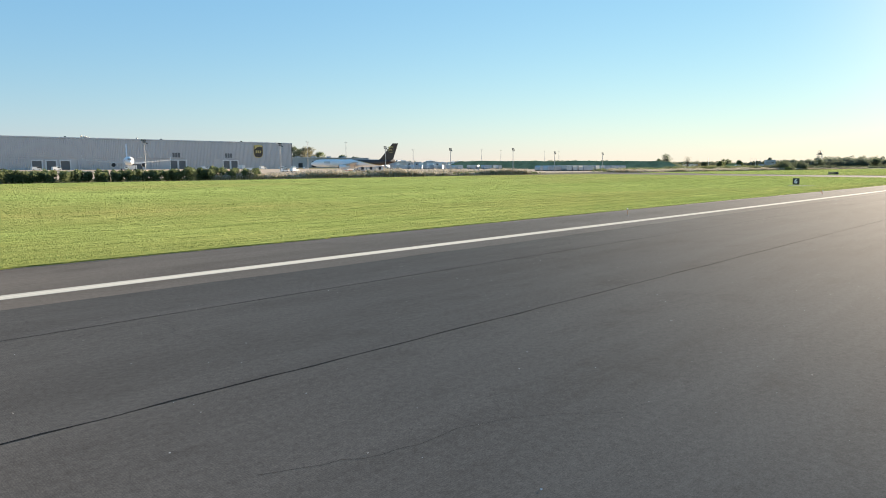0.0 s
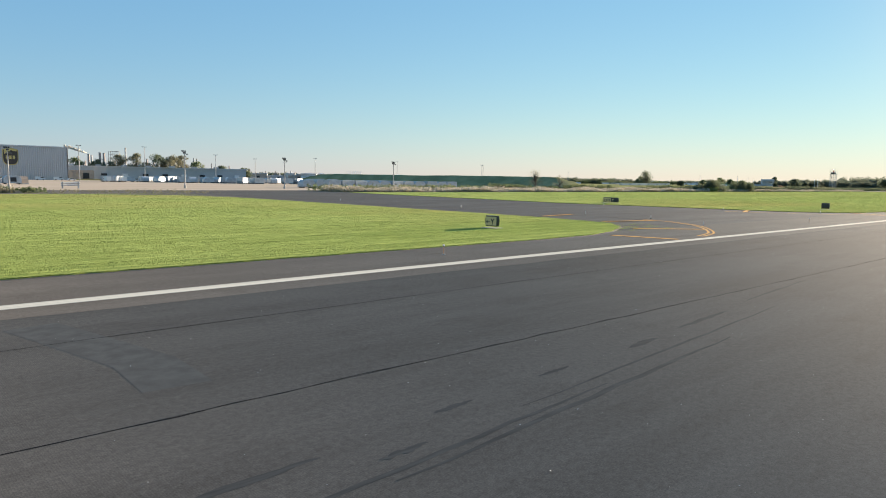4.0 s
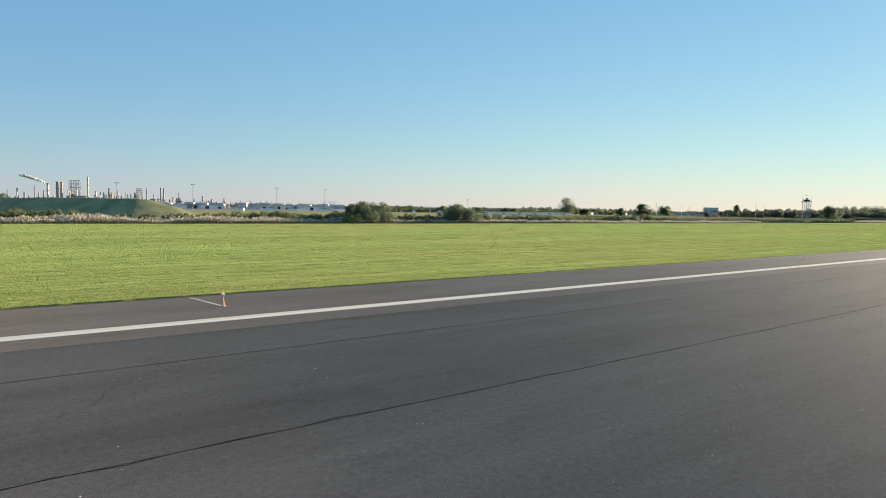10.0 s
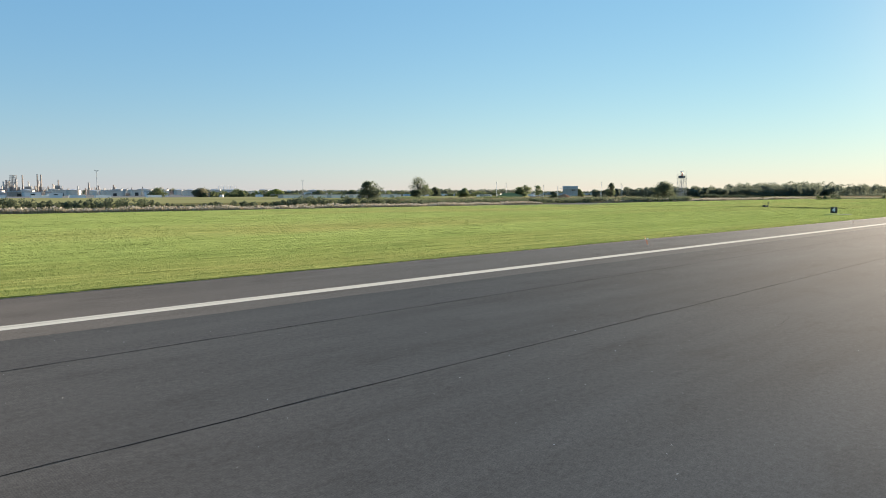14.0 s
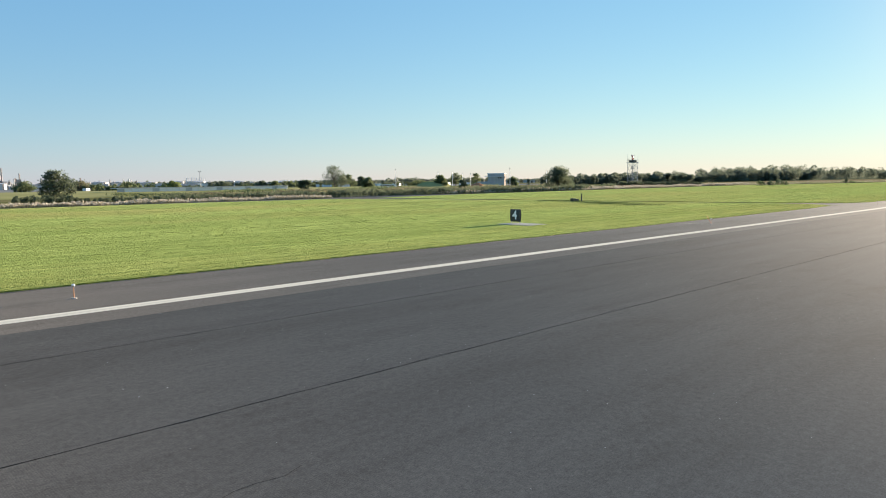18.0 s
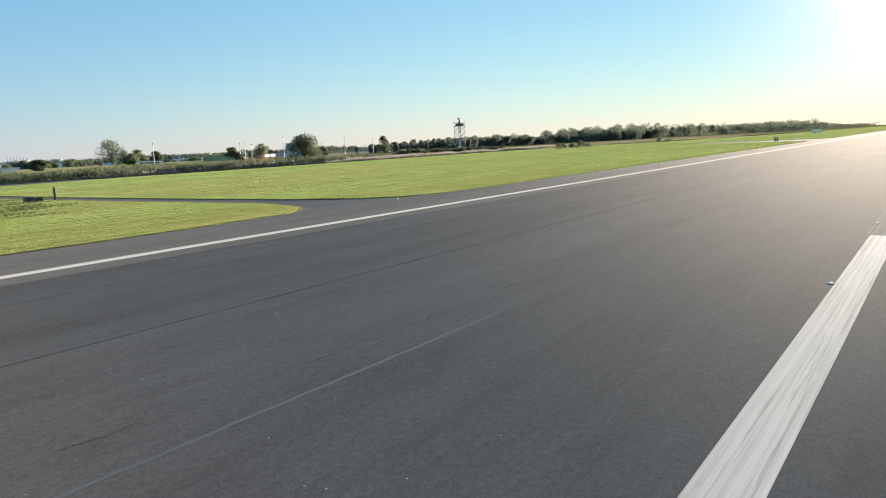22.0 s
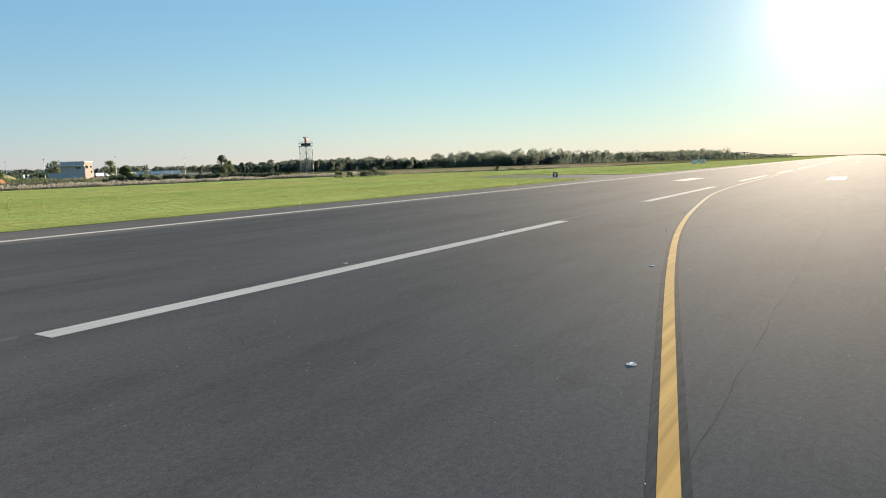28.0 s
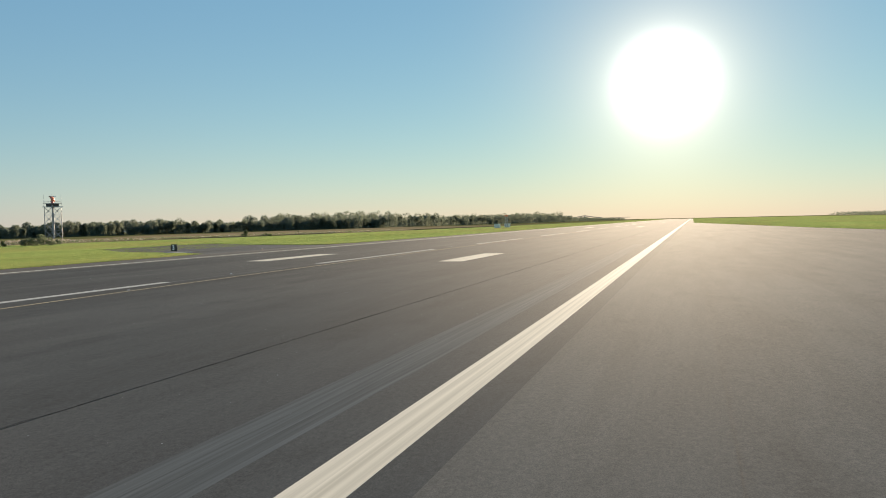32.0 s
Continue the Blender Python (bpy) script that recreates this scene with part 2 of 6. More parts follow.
FIELD = two_tone("far_field", (0.26, 0.25, 0.10), (0.33, 0.31, 0.14), 0.03, 0.95, 0, (0.4, 1, 1))
MOUND = two_tone("mound_grass", (0.180, 0.185, 0.095), (0.285, 0.280, 0.145), 0.16, 0.95, 0, (1, 1, 1), 0.4)
BLADE = varied("grass_blades", (0.17, 0.23, 0.06), (0.30, 0.355, 0.105), 0.85, 0.3)
YARD = two_tone("grey_yard", (0.17, 0.17, 0.165), (0.27, 0.265, 0.25), 0.02, 0.95, 0, (0.3, 1.5, 1))
REED = varied("reed_leaves", (0.23, 0.21, 0.135), (0.34, 0.30, 0.20), 0.8, 0.3)
PLUME = varied("reed_plumes", (0.40, 0.36, 0.29), (0.54, 0.49, 0.41), 0.9, 0.3)
LEAF = varied("green_leaves", (0.115, 0.145, 0.068), (0.175, 0.20, 0.095), 0.7, 0.6)
LEAF_LIGHT = varied("light_green_leaves", (0.16, 0.205, 0.06), (0.23, 0.26, 0.09), 0.8, 0.5)
# LEAF_DARK and WOOD_LEAF are lightened so the colour stands in for haze
LEAF_DARK = varied("dark_leaves", (0.094, 0.115, 0.072), (0.138, 0.160, 0.096), 0.7, 0.6)
LEAF_AUTUMN = varied("autumn_leaves", (0.165, 0.165, 0.105), (0.235, 0.222, 0.14), 0.7, 0.6)
WOOD_LEAF = varied("wood_leaves", (0.120, 0.142, 0.108), (0.165, 0.184, 0.134), 0.7, 0.6)
ORANGE_YELLOW = paint("taxiway_yellow", (0.70, 0.39, 0.12), (0.52, 0.31, 0.12))
BARK = two_tone("bark", (0.10, 0.08, 0.06), (0.17, 0.14, 0.11), 4.0, 0.95)
SIGN_BLACK, _, _ = material("sign_black", (0.016, 0.022, 0.028), 0.35)
SIGN_WHITE, _, _ = material("sign_white", (0.80, 0.81, 0.80), 0.5)
SIGN_YELLOW, _, _ = material("sign_yellow", (0.60, 0.48, 0.24), 0.6)
STEEL = two_tone("galvanised_steel", (0.30, 0.31, 0.32), (0.40, 0.41, 0.42), 3.0, 0.55, 0.4)
POLE = two_tone("pole_paint", (0.28, 0.28, 0.275), (0.38, 0.38, 0.37), 2.0, 0.7)
WHITE_POLE, _, _ = material("white_pole", (0.78, 0.77, 0.74), 0.5)
ORANGE, _, _ = material("orange_marker", (0.75, 0.17, 0.05), 0.5)
STEM, _, _ = material("tan_stem", (0.55, 0.27, 0.12), 0.6)
ANTENNA, _, _ = material("antenna_orange", (0.62, 0.17, 0.07), 0.5)
RED, _, _ = material("red_paint", (0.55, 0.09, 0.06), 0.5)
GLASS, _, _ = material("dark_glass", (0.02, 0.025, 0.03), 0.08)
LENS, _, _ = material("lamp_glass", (0.85, 0.86, 0.85), 0.15)
SIDING = two_tone("hangar_siding", (0.43, 0.43, 0.44), (0.51, 0.51, 0.515), 0.12, 0.55, 0.1, (1, 1, 0.2))
ROOF = two_tone("roof_sheet", (0.44, 0.45, 0.46), (0.52, 0.52, 0.52), 0.2, 0.7)
WARE = two_tone("warehouse_wall", (0.36, 0.38, 0.40), (0.43, 0.45, 0.46), 0.1, 0.8)
DARK, _, _ = material("dark_opening", (0.03, 0.032, 0.036), 0.8)
DOOR, _, _ = material("dock_door_grey", (0.13, 0.135, 0.14), 0.7)
TRIM, _, _ = material("white_trim", (0.62, 0.63, 0.63), 0.6)
BROWN, _, _ = material("brown_paint", (0.042, 0.032, 0.028), 0.35)
GOLD, _, _ = material("gold_paint", (0.52, 0.42, 0.14), 0.4)
PLANE_WHITE, _, _ = material("aircraft_white", (0.76, 0.77, 0.78), 0.3)
PLANE_GREY, _, _ = material("aircraft_grey", (0.45, 0.47, 0.49), 0.35, 0.3)
TYRE, _, _ = material("tyre", (0.02, 0.02, 0.02), 0.85)
ALU = two_tone("container_aluminium", (0.36, 0.38, 0.40), (0.50, 0.52, 0.54), 0.8, 0.5, 0.4)
CANVAS, _, _ = material("container_sheet", (0.46, 0.47, 0.47), 0.7)
TRAILER, _, _ = material("white_trailer", (0.70, 0.71, 0.70), 0.5)
TANK = two_tone("tank_paint", (0.48, 0.45, 0.40), (0.60, 0.57, 0.52), 0.05, 0.6)
RUST = two_tone("refinery_steel", (0.22, 0.19, 0.17), (0.34, 0.30, 0.27), 0.2, 0.7, 0.2)
BRIDGE = two_tone("bridge_steel", (0.10, 0.10, 0.11), (0.14, 0.14, 0.15), 0.05, 0.8)
STACK = two_tone("stack_concrete", (0.34, 0.27, 0.23), (0.44, 0.36, 0.31), 0.1, 0.85)
STEAM = varied("steam", (0.88, 0.86, 0.82), (0.94, 0.92, 0.88), 1.0, 0.5)
TAN = two_tone("tan_render", (0.36, 0.30, 0.25), (0.43, 0.36, 0.30), 0.6, 0.9)
GREY_BLOCK = two_tone("grey_block", (0.36, 0.37, 0.39), (0.44, 0.45, 0.46), 0.8, 0.85)
FLECK, _, _ = material("pale_flecks", (0.62, 0.60, 0.56), 0.7)


# ---- builders ----
class Geo:
    """Collects faces for one mesh."""

    def __init__(self):
        self.v, self.f = [], []

    def face(self, pts):
        n = len(self.v)
        self.v += [tuple(p) for p in pts]
        self.f.append(tuple(range(n, n + len(pts))))
        return self

    def box(self, lo, hi, m=None):
        n = len(self.v)
        c = [(x, y, z) for z in (lo[2], hi[2]) for y in (lo[1], hi[1]) for x in (lo[0], hi[0])]
        self.v += [tuple(m @ Vector(p)) for p in c] if m else c
        self.f += [tuple(n + i for i in q) for q in ((0, 2, 3, 1), (4, 5, 7, 6), (0, 1, 5, 4), (2, 6, 7, 3), (0, 4, 6, 2), (1, 3, 7, 5))]
        return self

    def tube(self, p, q, r, r2=None, n=8, cap=True):
        p, q = Vector(p), Vector(q)
        r2 = r if r2 is None else r2
        w = (q - p).normalized()
        a = w.orthogonal().normalized()
        b = w.cross(a)
        k = len(self.v)
        for c, rr in ((p, r), (q, r2)):
            for i in range(n):
                t = 2 * math.pi * i / n
                self.v.append(tuple(c + (a * math.cos(t) + b * math.sin(t)) * rr))
        self.f += [(k + i, k + (i + 1) % n, k + n + (i + 1) % n, k + n + i) for i in range(n)]
        if cap:
            self.f += [tuple(k + i for i in reversed(range(n))), tuple(k + n + i for i in range(n))]
        return self

    def rings(self, rings, cap=True):
        """A skin over rings of equally many points."""
        k, n = len(self.v), len(rings[0])
        for r in rings:
            self.v += [tuple(p) for p in r]
        for j in range(len(rings) - 1):
            self.f += [(k + j * n + i, k + j * n + (i + 1) % n, k + (j + 1) * n + (i + 1) % n, k + (j + 1) * n + i) for i in range(n)]
        if cap:
            self.f += [tuple(k + i for i in reversed(range(n))), tuple(k + (len(rings) - 1) * n + i for i in range(n))]
        return self

    def prism(self, pts, z0, z1):
        k, n = len(self.v), len(pts)
        self.v += [(x, y, z0) for x, y in pts] + [(x, y, z1) for x, y in pts]
        self.f += [tuple(k + n + i for i in range(n)), tuple(k + i for i in reversed(range(n)))]
        self.f += [(k + i, k + (i + 1) % n, k + n + (i + 1) % n, k + n + i) for i in range(n)]
        return self

    def ribbon(self, pts, w, z):
        """A flat band of width w along points in the plan."""
        L, R = [], []
        for i, p in enumerate(pts):
            a, b = Vector(pts[max(i - 1, 0)]), Vector(pts[min(i + 1, len(pts) - 1)])
            t = (b - a).normalized()
            nrm = Vector((-t.y, t.x)) * (w(i) if callable(w) else w) / 2
            L.append((p[0] + nrm.x, p[1] + nrm.y, z))
            R.append((p[0] - nrm.x, p[1] - nrm.y, z))
        k, n = len(self.v), len(pts)
        self.v += L + R
        self.f += [(k + n + i, k + n + i + 1, k + i + 1, k + i) for i in range(n - 1)]
        return self

    def mesh(self, name):
        me = bpy.data.meshes.new(name)
        me.from_pydata(self.v, [], self.f)
        me.update()
        return me


def smooth_mesh(me):
    me.polygons.foreach_set("use_smooth", [True] * len(me.polygons))
    return me


def part(name, geo, mat, parent=None, label="", smooth=False):
    me = geo.mesh(name) if isinstance(geo, Geo) else geo
    if not me.materials:
        me.materials.append(mat)
    if smooth:
        smooth_mesh(me)
    ob = new(name, me)
    if parent:
        ob.parent = parent
    return tagged(ob, label)


def thing(name, label, category, group="", at=(0, 0, 0), rz=0.0, kind=""):
    ob = new(name)
    ob.empty_display_size = 0.2
    ob.matrix_world = pose(*at, 0, 0, rz)
    return tagged(ob, label, category, group, kind)


def fast_mesh(name, V, k):
    """A mesh of loose faces of k corners each, V of shape (faces * k, 3)."""
    V = np.asarray(V, np.float32).reshape(-1, 3)
    n = len(V)
    me = bpy.data.meshes.new(name)
    me.vertices.add(n)
    me.vertices.foreach_set("co", V.ravel())
    me.loops.add(n)
    me.loops.foreach_set("vertex_index", np.arange(n, dtype=np.int32))
    me.polygons.add(n // k)
    me.polygons.foreach_set("loop_start", np.arange(0, n, k, dtype=np.int32))
    me.update(calc_edges=True)
    return me


def leaves(rng, P, size, up=0.3):
    """Small four-cornered leaf sprays of random tilt round the points P."""
    n = len(P)
    a = rng.normal(size=(n, 3))
    a /= np.linalg.norm(a, axis=1)[:, None]
    b = rng.normal(size=(n, 3))
    b[:, 2] += up
    b -= a * (a * b).sum(1)[:, None]
    b /= np.linalg.norm(b, axis=1)[:, None]
    s = (size * rng.uniform(0.55, 1.35, n))[:, None]
    return np.stack([P - a * s * 0.5, P + b * s * 0.42, P + a * s * 0.6, P - b * s * 0.42], 1)


def blades(rng, P, h, w, lean=0.5):
    """Three-cornered upright blades at the ground points P."""
    n = len(P)
    t = rng.uniform(0, 2 * np.pi, n)
    d = np.stack([np.cos(t), np.sin(t), np.zeros(n)], 1)
    hh = (h * rng.uniform(0.5, 1.25, n))[:, None]
    ww = (w * rng.uniform(0.6, 1.3, n))[:, None]
    t2 = rng.uniform(0, 2 * np.pi, n)
    top = P + np.stack([np.cos(t2), np.sin(t2), np.zeros(n)], 1) * hh * lean * rng.uniform(0, 1, n)[:, None] + np.array([0, 0, 1.0]) * hh
    return np.stack([P - d * ww / 2, P + d * ww / 2, top], 1)


def text_mesh(s, size):
    cu = bpy.data.curves.new("glyph", "FONT")
    cu.body, cu.size, cu.align_x, cu.align_y, cu.extrude = s, size, "CENTER", "CENTER", 0.004
    cu.offset = 0.022 * size
    ob = bpy.data.objects.new("glyph", cu)
    scene.collection.objects.link(ob)
    bpy.context.view_layer.update()
    me = bpy.data.meshes.new_from_object(ob.evaluated_get(bpy.context.evaluated_depsgraph_get()))
    bpy.data.objects.remove(ob)
    bpy.data.curves.remove(cu)
    return me


# ---- ground and pavements ----
def structure(name, geo, mat, label, category):
    ob = part(name, geo, mat)
    return tagged(ob, label, category, kind="structure")


def wander(x0, x1, step, y, amp, rng):
    xs = np.arange(x0, x1 + step * 0.5, step)
    return [(float(x), float(y + rng.normal() * amp)) for x in xs]


X_BEG, X_END = -420.0, 2700.0
rng = np.random.default_rng(5)
structure("ground", Geo().prism([(-4500, -4500), (4900, -4500), (4900, 4500), (-4500, 4500)], -1.0, -0.16), ROUGH, "rough olive and tan ground reaching the horizon", "ground")
runway = structure("runway", Geo().prism([(X_BEG, -31), (X_END, -31), (X_END, 28.6), (X_BEG, 28.6)], -0.6, -0.02), SEAL, "wide dark grooved asphalt runway with paved shoulders", "runway")
# paving lanes, with narrow joints between them
LANES = [(-31.0, -27.2, SHOULDER), (-27.2, -19.42, RUNWAY_B), (-19.38, -12.8, RUNWAY), (-12.8, -6.0, RUNWAY_B), (-6.0, 0.0, RUNWAY),
         (0.0, 6.4, RUNWAY_B), (6.4, 11.88, RUNWAY_B), (11.90, 17.385, RUNWAY), (17.40, 20.9, RUNWAY)]
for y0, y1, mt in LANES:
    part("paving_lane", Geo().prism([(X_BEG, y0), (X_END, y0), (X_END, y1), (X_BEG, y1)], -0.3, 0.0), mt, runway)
# the shoulder laps over the lane inside the stripe with an uneven edge
part("paving_lane", Geo().prism([(X_END, 28.6), (X_BEG, 28.6)] + wander(X_BEG, X_END, 2.2, 20.5, 0.045, rng), -0.3, 0.0015), SHOULDER, runway, "paler brown-grey paved shoulder")
PAINT_TOP = 0.005
for y, w, mt in ((22.18, 0.62, WHITE_PAINT), (-26.0, 0.86, WHITE_PAINT)):
    part("edge_stripe", Geo().prism([(X_BEG, y - w / 2), (X_END, y - w / 2), (X_END, y + w / 2), (X_BEG, y + w / 2)], -0.01, PAINT_TOP), mt, runway, "long white edge stripe")
dash = Geo().prism([(0, -0.34), (28.6, -0.34), (28.6, 0.34), (0, 0.34)], -0.01, PAINT_TOP).mesh("centre_dash")
dash.materials.append(WHITE_WORN)
for k in range(-3, 40):
    ob = part("centre_dash", dash, WHITE_WORN, runway, "worn white centre line dash")
    ob.location.x, ob.location.y = (656.3 + 43.9 * k, 0.8 if k < 0 else 0.0) if k < 1 else (703.2 + 46.9 * (k - 1), 0.45)
    if k == -1:
        ob.scale.x = 0.93
for sx, sy in ((753.5, 9.3), (753.0, -10.8)):
    for k in (0, 1, 2):
        part("touchdown_bar", Geo().prism([(sx + 220 * k, sy - 1.1), (sx + 14 + 220 * k, sy - 1.1), (sx + 14 + 220 * k, sy + 1.1), (sx + 220 * k, sy + 1.1)], -0.01, PAINT_TOP), WHITE_PAINT, runway, "broad white runway bar")
# sealed joints that wander a little
for y, amp, w, step in ((17.39, 0.018, 0.026, 1.1), (11.89, 0.028, 0.027, 0.8), (-19.4, 0.03, 0.026, 0.8)):
    wr = rng.uniform(0.5, 1.5, 4000)
    part("joint", Geo().ribbon(wander(-60, 1100, step, y, amp, rng), lambda i, wr=wr, w=w, far=560 / step: w * wr[i % 4000] * (1.0 if i < far else 0.5), 0.004), SEAL, runway, "dark sealed joint")
for x0, x1, y, w in ((588, 668, 6.32, 0.011), (655, 690, -12.8, 0.016)):
    part("joint", Geo().ribbon(wander(x0, x1, 0.7, y, 0.03, rng), lambda i, w=w: w * (1 + 0.6 * math.sin(i * 1.3)), 0.004), RUBBER, runway, "dark sealed joint")
# cracks: crooked branches off the joints
cr = Geo()
for i in range(13):
    x = rng.uniform(-20, 900)
    cr.ribbon([(x + 0.3 * j, 9.3 + 0.12 * math.sin(0.11 * (x + 0.3 * j)) + rng.normal() * 0.05) for j in range(rng.integers(15, 50))], 0.008, 0.0032)
for x0 in np.arange(540.0, 660.0, 3.0):
    cr.ribbon([(x0 + 0.22 * j, 7.48 + 0.16 * math.sin(0.3 * x0) + rng.normal() * 0.035) for j in range(rng.integers(5, 14))], lambda i: 0.006 + 0.007 * math.sin(i * 2.1) ** 2, 0.0034)
for i in range(240):
    x, y = rng.uniform(-20, 900), rng.choice([11.9, 11.9, 17.3, 9.0, 7.0, 14.5, 5.5, -3.0, -14.0])
    a = rng.choice([rng.normal(0, 0.25), rng.normal(math.pi / 2, 0.4), rng.normal(-math.pi / 2, 0.4), math.pi + rng.normal(0, 0.25)])
    pts = [(x, y)]
    for j in range(rng.integers(5, 34)):
        a += rng.normal(0, 0.3) * (1 if j % 5 else 2.0)
        x, y = x + math.cos(a) * 0.24, y + math.sin(a) * 0.24
        if not -24 < y < 21:
            break
        pts.append((x, y))
    if len(pts) > 3:
        wid = rng.uniform(0.003, 0.008)
        cr.ribbon(pts, lambda i, wid=wid, n=len(pts): wid * (1.2 - i / n), 0.003)
crk = np.random.default_rng(17)
for ax, ay, bx, by in ((84.85, 12.0, 85.2, 9.4), (248.8, 15.9, 248.9, 12.9), (532.8, 13.8, 532.9, 10.5), (532.9, 10.5, 533.5, 9.8), (533.1, 9.2, 532.5, 8.0), (41.0, 9.5, 43.6, 9.3), (43.6, 9.3, 46.5, 8.4), (79.5, 9.4, 86.5, 8.8), (272.5, 15.2, 273.6, 12.2), (359, 14.6, 361.5, 12.0)):
    n = max(4, int(math.dist((ax, ay), (bx, by)) / 0.16))
    cr.ribbon([(ax + (bx - ax) * j / n + crk.normal() * 0.05, ay + (by - ay) * j / n + crk.normal() * 0.05) for j in range(n + 1)], lambda i: 0.008 + 0.008 * math.sin(i * 1.9) ** 2, 0.0036)
tagged(part("cracks", cr, CRACK, runway, "thin crooked cracks"), kind="stuff")
# worn ghosts of old paint
for x0, x1, y, w in ((565, 584, 6.34, 0.07), (597.2, 612.3, 0.9, 0.72), (644, 656, 0.4, 0.25), (685, 701, 0.3, 0.2), (729, 745, 0.3, 0.3), (690, 790, -23.9, 1.3)):
    part("paint_ghost", Geo().ribbon([(x0 + (x1 - x0) * k / 60, y + rng.normal() * 0.008) for k in range(61)], lambda i, w=w: w, 0.0022), GHOST, runway, "pale ghost of worn paint")
# tyre marks
rub = Geo()
for x0, x1, dy, w in ((150.6, 152.7, 0.05, 0.16), (153.2, 154.0, -0.55, 0.13), (154.8, 155.6, 0.12, 0.13), (157.4, 158.3, 0.12, 0.12), (160.4, 161.6, 0, 0.2), (163, 166, 0.1, 0.16), (150, 158, -0.9, 0.10), (153, 163, -1.1, 0.12), (156, 168, -0.6, 0.08), (168, 174, 0.3, 0.1), (142, 148, -0.3, 0.12)):
    rub.ribbon([(x0 + (x1 - x0) * j / 12, 9.15 + dy + 0.085 * (x0 + (x1 - x0) * j / 12 - 150) + rng.normal() * 0.015) for j in range(13)], lambda i, w=w: w * math.sin(0.25 + 2.65 * i / 12), 0.003 + 0.0001 * (x0 % 3))
tagged(part("tyre_marks", rub, RUBBER, runway, "dark streaks of tyre rubber"), kind="stuff")
st = Geo()
st.ribbon([(151.7, 19.4), (152.0, 18), (152.3, 16.5), (152.6, 15), (152.5, 13.2)], 1.1, 0.0018)
tagged(part("stains", st, STAIN, runway, "faint darker stains"), kind="stuff")
# pale flecks of stone and paint
n = 30000
P = np.stack([rng.uniform(-20, 880, n), rng.uniform(-24, 20.5, n), np.full(n, 0.006)], 1)
fl = leaves(rng, P, 0.024)
fl[:, :, 2] = 0.006 + 0.012 * rng.uniform(0, 1, (n, 4))
tagged(part("flecks", fast_mesh("flecks", fl, 4), FLECK, runway, "scattered pale flecks"), kind="stuff")

taxiway = structure("taxiway", Geo().prism([(150, 26), (300, 26), (300, 165), (150, 165)], -0.5, -0.025), TAXI, "grey asphalt taxiway joining the runway in wide curves", "taxiway")
structure("service_road", Geo().prism([(560, 27), (640, 27), (640, 150), (560, 150)], -0.5, -0.03), TAXI, "narrow paved service road through the grass", "road")
structure("cross_taxiway", Geo().prism([(745, 27), (840, 27), (840, 72), (745, 72)], -0.5, -0.03), TAXI, "short asphalt taxiway stub in the grass", "taxiway")
structure("exit_taxiway", Geo().prism([(430, -95), (1300, -95), (1300, -30.5), (430, -30.5)], -0.5, -0.022), SHOULDER, "paved runway exit", "taxiway")
structure("apron", Geo().prism([(-420, 150), (331, 150), (331, 352), (-420, 352)], -0.4, -0.02), APRON, "tan sunlit concrete apron", "apron")


def arc(pts, n=10):
    """A smooth line through points of the plan."""
    out = []
    for i in range(len(pts) - 1):
        p = [Vector(pts[min(max(j, 0), len(pts) - 1)]) for j in (i - 1, i, i + 1, i + 2)]
        for k in range(n):
            t = k / n
            q = 0.5 * (2 * p[1] + (p[2] - p[0]) * t + (2 * p[0] - 5 * p[1] + 4 * p[2] - p[3]) * t * t + (3 * p[1] - p[0] - 3 * p[2] + p[3]) * t ** 3)
            out.append((q.x, q.y))
    return out + [tuple(pts[-1])]


LEFT_ARC = [(203.2, 150), (203.0, 110), (203.0, 75), (203.6, 54), (204.3, 42), (202.8, 34.2), (200.5, 29.9), (197.7, 27.2), (193.1, 24.3), (189.4, 23.2)]
RIGHT_ARC = [(226, 150), (226, 110), (226.4, 70), (227.4, 48), (230, 36), (234.5, 29.0), (238.3, 25.7), (242.2, 24.2), (247.5, 23.2)]


def beside(pts, d):
    """The same line, moved d sideways."""
    out = []
    for i, q in enumerate(pts):
        t = (Vector(pts[min(i + 1, len(pts) - 1)]) - Vector(pts[max(i - 1, 0)])).normalized()
        out.append((q[0] - t.y * d, q[1] + t.x * d))
    return out


for line, bright in ((arc(LEFT_ARC), 36), (arc(RIGHT_ARC), 40)):
    cut = next(i for i, q in enumerate(line) if q[1] < bright)
    for off in (-0.17, 0.17):
        part("yellow_line", Geo().ribbon(beside(line, off)[cut:], 0.16, 0.008), ORANGE_YELLOW, taxiway, "double yellow taxiway edge line")
        part("yellow_line", Geo().ribbon(beside(line, off)[:cut + 1], 0.16, 0.008), FAINT, taxiway, "faded double taxiway edge line")
part("yellow_line", Geo().ribbon(arc([(214.6, 150), (214.6, 90), (214.4, 50), (211, 30), (204, 15), (190, 6), (170, 1.5), (150, 0.5)]), 0.12, 0.008), FAINT, taxiway, "faded taxiway centre line")
for a, b, w in (((198.6, 43.5), (204.5, 44.4), 0.45), ((196.9, 35.6), (202.8, 34.2), 0.5), ((191.8, 29.6), (195.9, 26.0), 0.55), ((185.0, 26.8), (185.9, 22.8), 0.5),
                ((238.5, 25.9), (240.9, 29.9), 0.62), ((249.35, 27.0), (249.55, 23.1), 0.62), ((229.5, 38), (235, 40), 0.5)):
    part("yellow_bar", Geo().ribbon([a, b], w, 0.009), ORANGE_YELLOW, taxiway, "slanting yellow shoulder bar")
    part("bar_border", Geo().ribbon([a, b], w + 0.22, 0.004), SEAL, taxiway, "dark border round the yellow bar")
